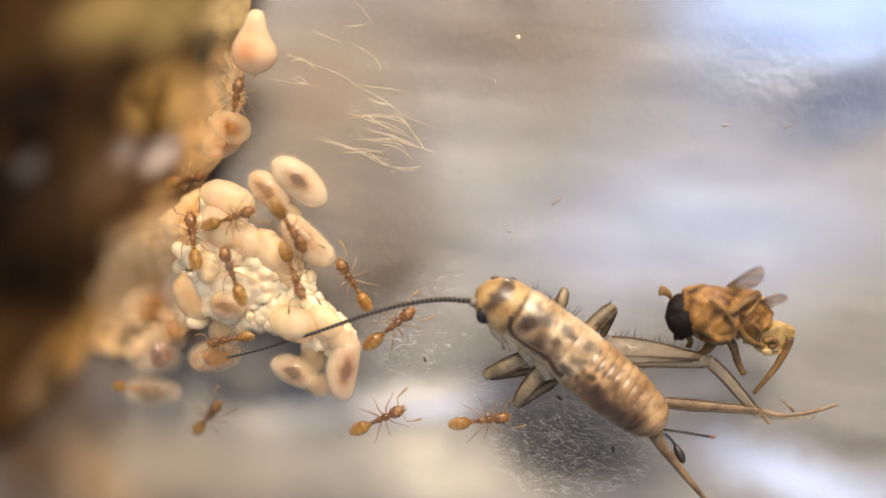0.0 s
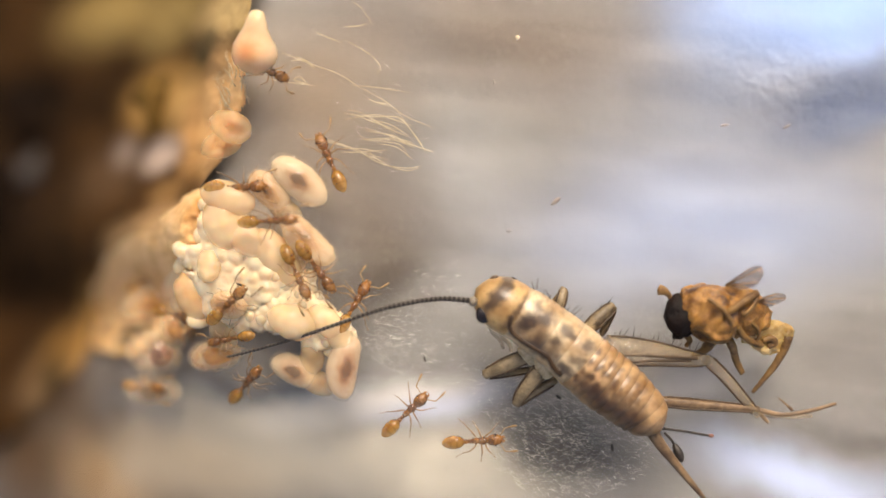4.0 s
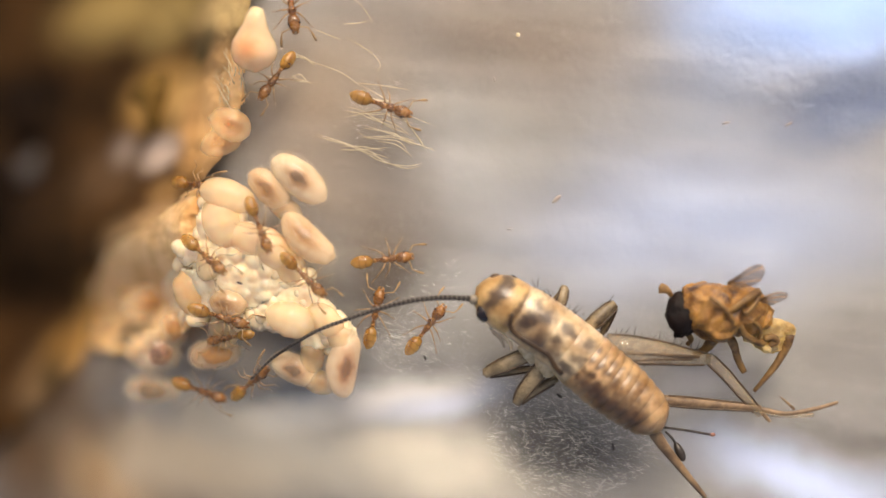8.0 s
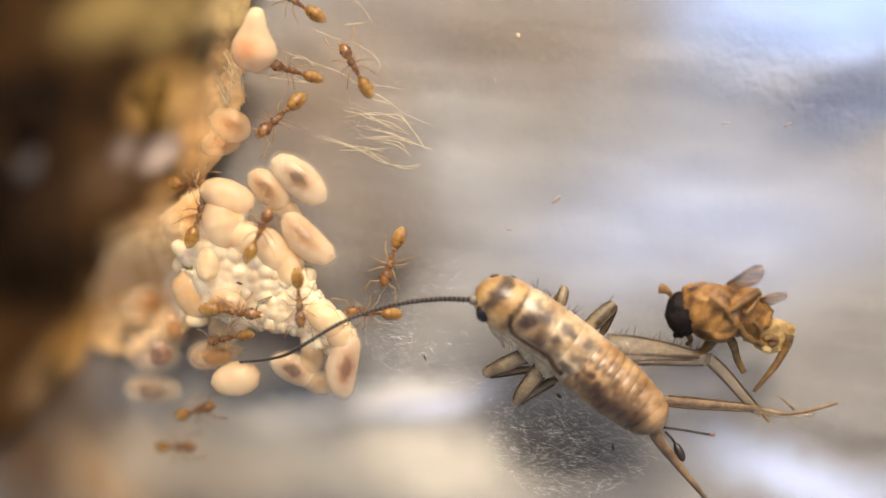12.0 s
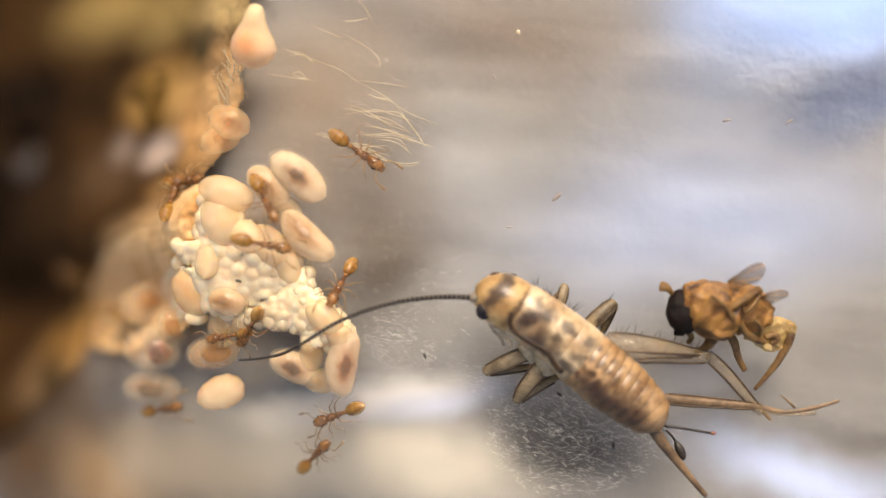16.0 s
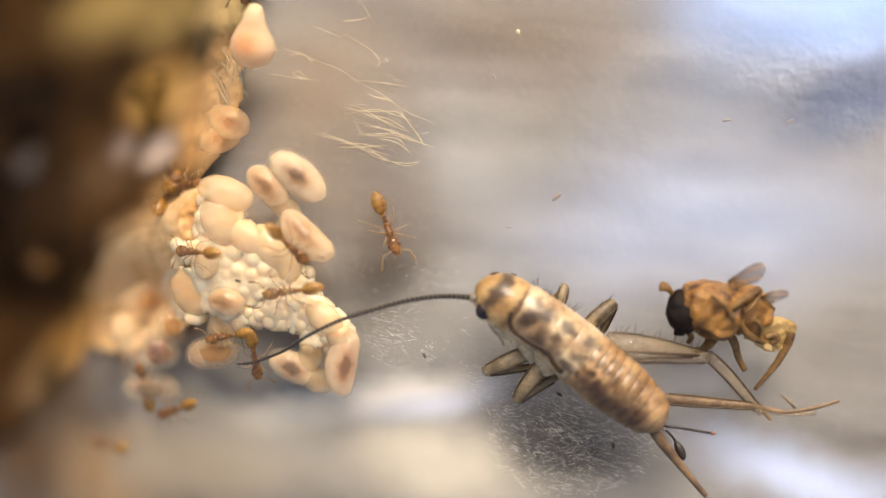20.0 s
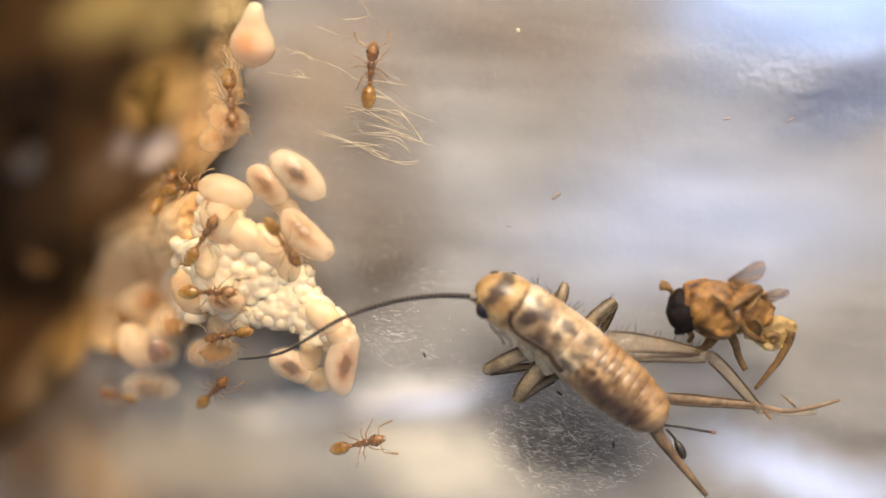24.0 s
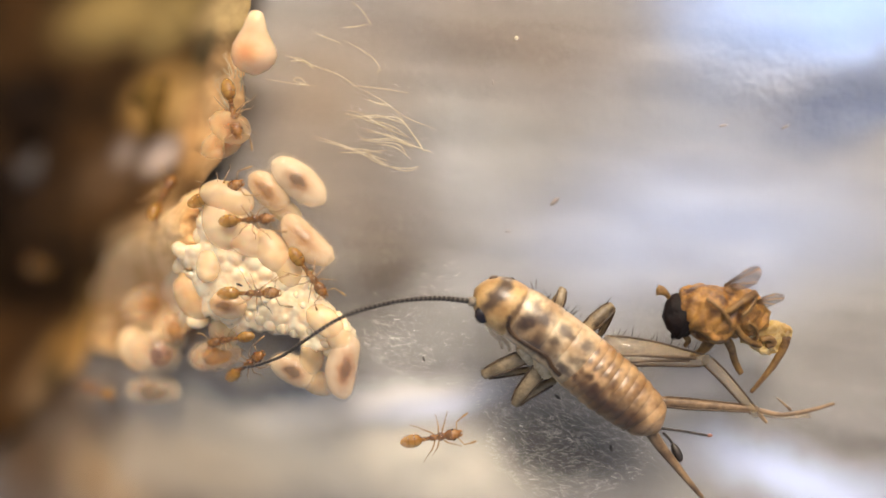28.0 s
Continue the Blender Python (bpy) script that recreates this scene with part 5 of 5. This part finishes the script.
    ),
    "y": (
        (0, 889, -129, 944, -83), (0.3, 935, -55, 1009, -18), (0.6, 981, 10, 1055, 38), (0.9, 1000, 2, 1055, -35), (1.4, 1000, -71, 963, -136), (3, 816, -185, 724, -185), (7, 493, -162, 502, -88),
        (7.6, 497, -70, 511, 4), (8, 507, -33, 519, 46), (8.5, 544, 19, 562, 93), (9, 583, 94, 578, 181), (9.5, 567, 174, 493, 210), (10, 530, 184, 465, 230), (11, 525, 185, 461, 240),
        (12, 528, 183, 470, 239), (12.5, 521, 178, 474, 234), (13.5, 516, 143, 493, 212), (14.5, 521, 126, 540, 204), (15, 540, 159, 595, 243), (16, 591, 248, 673, 303), (17, 639, 285, 710, 356),
        (18, 652, 314, 703, 396), (19, 659, 340, 705, 427), (20, 669, 359, 702, 446), (21, 669, 363, 680, 461), (21.5, 670, 363, 683, 462), (22.2, 660, 368, 614, 304), (22.8, 633, 314, 642, 222),
        (23.2, 619, 268, 660, 190), (23.5, 624, 236, 669, 158), (24, 658, 200, 668, 109), (24.4, 651, 123, 624, 49), (25, 567, 51, 534, 26), (25.5, 541, 26, 504, -24), (26.5, 495, -68, 431, -95),
        (28, 447, -141, 373, -141),
    ),
    "s": (
        (0, 439, 595, 391, 604), (28, 440, 596, 391, 605),
    ),
}


def clock_mix(rows, t):
    """Values between rows at t, eased from row to row."""
    if t <= rows[0][0]:
        return rows[0][1:]
    for a, b in zip(rows, rows[1:]):
        if t <= b[0]:
            f = (t - a[0]) / (b[0] - a[0])
            return tuple(x + (y - x) * f for x, y in zip(a[1:], b[1:]))
    return rows[-1][1:]


def ant_course(way):
    """Rows of time, middle place in the plan and heading in degrees, with the turns unrolled."""
    rows, last = [], None
    for t, gu, gv, hu, hv in way:
        a = math.degrees(math.atan2(gv - hv, hu - gu))
        if last is not None:
            a = last + (a - last + 180) % 360 - 180
        last = a
        rows.append((t, (gu + hu) / 2, (gv + hv) / 2, a))
    return rows


# ---- threads, bristles and specks ----
THREADS = (
    ((625, 0), (640, 12), (652, 30), (658, 46)), ((608, 47), (630, 46), (655, 40)), ((560, 58), (580, 66), (605, 74)),
    ((612, 72), (640, 84), (662, 100), (674, 118), (668, 130)), ((498, 92), (525, 104), (560, 118), (600, 132), (640, 155)),
    ((640, 155), (680, 180), (720, 205), (776, 228)), ((472, 138), (505, 143), (565, 153)), ((622, 152), (660, 154), (690, 156), (725, 163)),
    ((615, 195), (640, 200), (665, 215), (700, 235)), ((618, 205), (660, 208), (700, 205), (722, 218)), ((560, 243), (600, 255), (640, 268), (690, 285)),
    ((635, 240), (655, 250), (700, 250), (735, 262)), ((645, 225), (690, 240), (720, 255), (770, 272)), ((655, 175), (665, 182), (690, 190)), ((384, 108), (400, 128), (412, 150), (432, 188)), ((392, 104), (418, 120), (430, 150), (436, 176)),
    ((378, 130), (396, 150), (402, 176), (420, 196)), ((405, 112), (412, 140), (428, 160), (440, 182)), ((388, 120), (410, 138), (424, 172), (430, 196)),
    ((700, 205), (722, 222), (740, 250), (755, 268)), ((600, 262), (640, 262), (680, 272)), ((640, 270), (680, 290), (720, 298), (745, 292)),
    ((665, 255), (700, 262), (730, 280)), ((520, 100), (545, 108), (556, 120)), ((515, 140), (530, 136), (545, 150)), ((655, 212), (690, 222), (725, 240)),
)


def threads():
    k = GRID * MM
    silk = surface("cream_thread", "a89878", "cfc0a0", 4000, 0.5, 0.003, sss=0.2, sss_mm=0.1)
    tuft = thing("thread_tuft", on(650, 160), "cream silk threads and scraps stuck to the glass", "threads")
    rng = random.Random(8)
    for i, line in enumerate(THREADS + tuple(tuple((u + 7 * math.sin(i * 2.1 + u), v + 6 * math.cos(i * 1.7 + v)) for u, v in line) for i, line in enumerate(THREADS[8:]))):
        pts = [on(u + rng.uniform(-2, 2), v + rng.uniform(-2, 2), 0.05 + 0.1 * math.sin(j * 1.3 + i) ** 2) for j, (u, v) in enumerate(line)]
        bm = bmesh.new()
        w = 0.6 if i < 9 else 0.72
        tube(bm, curve_points(pts, 16), [w * k * (1 + 0.6 * noise.noise(Vector((i, j * 0.6, 0)))) * min(1, 0.35 + 0.2 * min(j, 15 - j)) for j in range(16)], 6)
        part("thread", bm, silk, tuft)
    for i in range(30):
        a, r = rng.uniform(0, 2 * math.pi), math.sqrt(rng.random())
        u, v = 400 + 30 * r * math.cos(a), 150 + 48 * r * math.sin(a)
        lean = rng.gauss(0.35, 0.35)
        length = rng.uniform(18, 46)
        pts = [on(u + lean * length * f + rng.uniform(-3, 3), v + length * (f - 0.5), rng.uniform(0.15, 0.9)) for f in (0, 0.33, 0.66, 1)]
        bm = bmesh.new()
        tube(bm, curve_points(pts, 12), [rng.uniform(0.6, 1.1) * k * min(1, 0.4 + 0.3 * min(j, 11 - j)) for j in range(12)], 6)
        part("thread", bm, silk, tuft)
    black = surface("black_stalk", "1a1613", "3b332c", 3000, 0.4, 0.004)
    speck = surface("grey_speck", "7c706a", "a0948c", 3000, 0.5, 0.004)
    rust = surface("rusty_knob", "6e4636", "95685a", 3000, 0.5, 0.004)
    for stalk, knob, w, m, label in ((((1172, 760, 0.3), (1205, 764, 0.3), (1240, 770, 0.25), (1258, 773, 0.2)), ((1254, 773, 0.2), (1266, 773, 0.2)), 7, rust, "thin black stalk with a rusty knob beside the cricket"),
                                     (((1178, 768, 0.3), (1188, 778, 0.25), (1195, 788, 0.2)), ((1194, 786, 0.25), (1210, 820, 0.25)), 17, black, "thin stalk with a black drop-shaped bud")):
        s = thing("stalk", at(*stalk[0]), label, "stalk")
        bm = bmesh.new()
        tube(bm, curve_points([at(*p) for p in stalk], 10), [2.4 * k] * 10, 7)
        part("stem", bm, black, s)
        bm = bmesh.new()
        egg_shape(bm, at(*knob[0]), at(*knob[1]), w * k, 12, 8, blunt=0.56, wobble=0.08)
        part("bud", bm, m, s)
    for u, v, w, turn in ((752, 637, 9, 70), (552, 660, 9, 30), (985, 357, 18, -40), (1395, 224, 14, -30), (1285, 222, 14, -10), (875, 145, 8, 80),
                          (405, 110, 14, 60), (902, 410, 9, 0), (1105, 757, 14, 60), (1085, 795, 12, 80), (424, 505, 10, 20), (990, 705, 11, 40)):
        bm = bmesh.new()
        d = Vector((math.cos(radians(turn)), -math.sin(radians(turn)), 0)) * w * k
        p = on(u, v, 0.05 if (u, v) != (424, 505) else 1.3)
        egg_shape(bm, p - d * 0.6, p + d * 0.6, w * (0.3 if u > 1200 else 0.45) * k, 8, 6, wobble=0.3)
        solid("crumb", bm, black if u < 800 or v > 700 else speck, p, "tiny dark crumb on the glass", "crumb", "crumbs on the glass")
    # dark scrap heap at the foot of the brood
    scraps = thing("scrap_heap", on(228, 592), "small heap of dark grey-brown scraps beside larvae", "scraps")
    murk = surface("murky_scrap", "3b3226", "6f6148", 1800, 0.7, 0.02)
    for i in range(14):
        u, v = 228 + rng.gauss(0, 20), 592 + rng.gauss(0, 13)
        p = on(u, v, rng.uniform(0.9, 1.4))
        b = rng.uniform(0, math.pi)
        d = Vector((math.cos(b), math.sin(b), rng.uniform(-0.3, 0.3))) * rng.uniform(6, 13) * k
        bm = bmesh.new()
        egg_shape(bm, p - d, p + d, rng.uniform(8, 15) * k, 9, 6, wobble=0.5)
        part("scrap", bm, murk, scraps)
    bm = bmesh.new()
    bmesh.ops.create_icosphere(bm, subdivisions=2, radius=4 * k)
    for q in bm.verts:
        q.co += on(917, 66, 0.05)
    solid("white_crumb", bm, EGG_SKIN, on(917, 66, 0.05), "tiny white crumb on the glass", "crumb", "crumbs on the glass")
    # fine scratches and lint
    bright = surface("bright_scratch", "dcd7ce", "f4f0e8", 4000, 0.3, 0.0)
    bm = bmesh.new()
    for cu, cv, ru, rv, count, turn in ((1010, 785, 150, 100, 1700, 14), (1040, 740, 90, 50, 500, 25), (685, 595, 46, 36, 170, 15), (715, 625, 60, 36, 140, 20), (760, 580, 120, 120, 240, 0), (890, 690, 70, 50, 260, 15), (650, 250, 110, 60, 60, -20), (670, 130, 120, 110, 90, 25)):
        for _ in range(count):
            a, r = rng.uniform(0, 2 * math.pi), math.sqrt(rng.random())
            u, v = cu + ru * r * math.cos(a), cv + rv * r * math.sin(a)
            b = radians(turn + rng.gauss(0, 22))
            length = 2 + 13 * rng.random() ** 2.4
            p, q = on(u, v, 0.006), on(u + math.cos(b) * length, v + math.sin(b) * length, 0.006)
            m = (p + q) / 2 + Vector((0, rng.uniform(-0.7, 0.7) * k, 0.5 * k))
            w = rng.uniform(0.06, 0.16) * k
            tube(bm, [p, m, q], [w, w * 1.2, w * 0.6], 4)
    solid("scratches", bm, bright, on(1000, 780), "fine pale scratches and lint on the glass", "scratches", kind="stuff")


# ---- build ----
setting()
nest_block()
brood()
eggs()
CRICKET, RINGS = cricket()
fly()
threads()

model = ant_model()
ANTS = {}
for name, way in ANT_WAYS.items():
    ANTS[name] = model if not ANTS else copy_thing(model, Matrix())
SIZES = {"v": 0.95, "y": 1.06, "c": 1.04, "f": 0.96, "s": 0.85, "g": 0.95}
for name in ANTS:
    ANTS[name].scale = (0.82 * SIZES.get(name, 1.0),) * 3
tagged(ANTS["s"], "pale amber ant half buried under brood")
tagged(ANTS["k"], "amber worker ant that carries a white larva")

GRUB = new("carried_larva", larva_mesh(86, 62, 0.55, 0.03, SKIN_WHITE, 77))
tagged(GRUB, "smooth milk-white larva carried about by an ant", "larva", "brood heap")
GRUB_WAY = (
    (0, 518, 574, -20, 0.95),
    (7, 513, 570, -20, 0.95),
    (9.6, 513, 572, -20, 0.95),
    (10.2, 501, 602, -12, 0.94),
    (11, 465, 650, 20, 0.90),
    (12, 418, 675, 10, 0.90),
    (12.5, 400, 693, 8.33333, 0.88),
    (14.5, 373, 717, 1.66667, 0.82),
    (15, 360, 748, 0, 0.80),
    (16, 393, 703, 20, 1.00),
    (17, 376, 676, 50, 1.20),
    (17.5, 331, 618, 90, 1.50),
    (18, 320, 612, 115, 1.80),
    (19, 234, 592, 114.5, 2.10),
    (20, 229, 597, 114, 2.09),
    (21, 243, 599, 113.5, 2.08),
    (24, 242, 619, 112, 2.04),
    (25, 243, 627, 111.5, 2.03),
    (28, 238, 619, 110, 2.00),
)

# shapes of the feeler: seconds, then plan places and heights from its root to its end
FEELER_LIE = (((832, 533, 1.4), (780, 530, 1.3), (720, 538, 1.35), (660, 553, 1.35), (600, 574, 1.3), (548, 592, 1.15), (490, 610, 0.6), (425, 628, 0.3), (390, 636, 0.2)),
              ((832, 533, 1.4), (780, 531, 1.3), (720, 538, 1.35), (660, 553, 1.35), (610, 571, 1.3), (565, 588, 1.2), (522, 612, 0.9), (480, 640, 0.3), (450, 670, 0.2)),
              ((832, 534, 1.4), (780, 532, 1.3), (720, 540, 1.35), (660, 556, 1.4), (605, 574, 1.45), (550, 600, 1.3), (505, 628, 0.9), (474, 641, 0.5), (448, 649, 0.12), (408, 652, 0.08)),
              ((832, 534, 1.4), (780, 533, 1.3), (720, 539, 1.35), (660, 553, 1.4), (600, 577, 1.5), (545, 610, 1.35), (505, 632, 0.9), (472, 640, 0.45), (446, 643, 0.1), (405, 645, 0.08)),
              ((832, 534, 1.4), (780, 529, 1.35), (720, 532, 1.45), (660, 544, 1.5), (604, 564, 1.55), (548, 599, 1.35), (505, 629, 0.9), (474, 642, 0.5), (448, 650, 0.12), (408, 652, 0.08)))
FEELER_TIMES = ((0, 0), (6.5, 0), (8, 1), (10, 1), (11, 2), (12, 3), (19.4, 3), (20, 2), (20.6, 3), (27, 3), (28, 4))


def feeler_poses(shape):
    """Poses of the rings, chained along a shape with the same steps."""
    fine = curve_points([at(*p) for p in shape], 400)
    step, out, p, j = FEELER_STEP * GRID * MM, [], fine[0], 0
    base = base_of(CRICKET)
    for _ in range(FEELER):
        while j < len(fine) - 1 and (fine[j] - p).length < step:
            j += 1
        d = (fine[j] - p).normalized()
        side = Vector((0, 0, 1)).cross(d).normalized()
        top = d.cross(side)
        turn = Matrix((d, side, top)).transposed().to_4x4()
        out.append(Matrix.Translation(p - base) @ turn)
        p = p + d * step
    return out


def motions():
    """All that moves: ants and their limbs, the carried larva and the cricket's feeler."""
    k = GRID * MM
    for number, (name, way) in enumerate(ANT_WAYS.items()):
        ob = ANTS[name]
        course = ant_course(way)
        rows, gone, stride = [], 0.0, []
        last = None
        for i in range(113):
            t = i * 0.25
            u, v, a = clock_mix(course, t)
            # soften corners between the rows
            for dt in (-0.2, 0.2):
                u2, v2, a2 = clock_mix(course, min(max(t + dt, 0), 28))
                u, v, a = u + u2 / 2, v + v2 / 2, a + a2 / 2
            u, v, a = u / 2, v / 2, a / 2
            h = max(sag(u, v) + pile(u, v), sag(u, v) + block_height(u, v) if block_edge(v) > u else -9)
            fu, fv = u + 40 * math.cos(radians(a)), v - 40 * math.sin(radians(a))
            fore = max(sag(fu, fv) + pile(fu, fv), sag(fu, fv) + block_height(fu, fv) if block_edge(fv) > fu else -9)
            pitch = -math.degrees(math.atan2(max(min(fore - h, 0.45), -0.45), 0.64))
            rows.append((t, Matrix.Translation(at(u, v, h)) @ pose(0, 0, 0, 0, 0, a) @ pose(0, 0, 0, 0, pitch, 0)))
            if last:
                gone += math.hypot(u - last[0], v - last[1]) + abs(a - last[2]) * 0.3
            last = (u, v, a)
            stride.append(gone)
        walk(ob, rows)
        for part_number, limb in enumerate(o for o in ob.children if o.name.startswith(("leg", "antenna"))):
            m = Matrix.Translation(limb.location)
            s = 1 if limb.location.y > 0 else -1
            phase = math.pi * (part_number % 2) + math.pi * (part_number // 2 % 2)
            swing = []
            for i, g in enumerate(stride):
                t = i * 0.25
                if limb.name.startswith("leg"):
                    w = 2 * math.pi * g / 46.0
                    swing.append((t, m @ pose(0, 0, 0, s * 7 * math.cos(w + phase), 0, s * 15 * math.sin(w + phase) + 2 * math.sin(t * 2 + part_number))))
                else:
                    swing.append((t, m @ pose(0, 0, 0, 6 * math.sin(t * 2.3 + number), 8 * math.sin(t * 1.9 + s), s * 14 * math.sin(t * 2.7 + number * 1.7 + s))))
            walk(limb, swing)
    rows = []
    for i in range(57):
        t = i * 0.5
        u, v, turn, h = clock_mix(GRUB_WAY, t)
        rows.append((t, Matrix.Translation(on(u, v, h)) @ pose(0, 0, 0, 0, 0, turn)))
    walk(GRUB, rows)
    shapes = [feeler_poses(s) for s in FEELER_LIE]
    for i, ring in enumerate(RINGS):
        walk(ring, [(t, shapes[s][i]) for t, s in FEELER_TIMES])


motions()
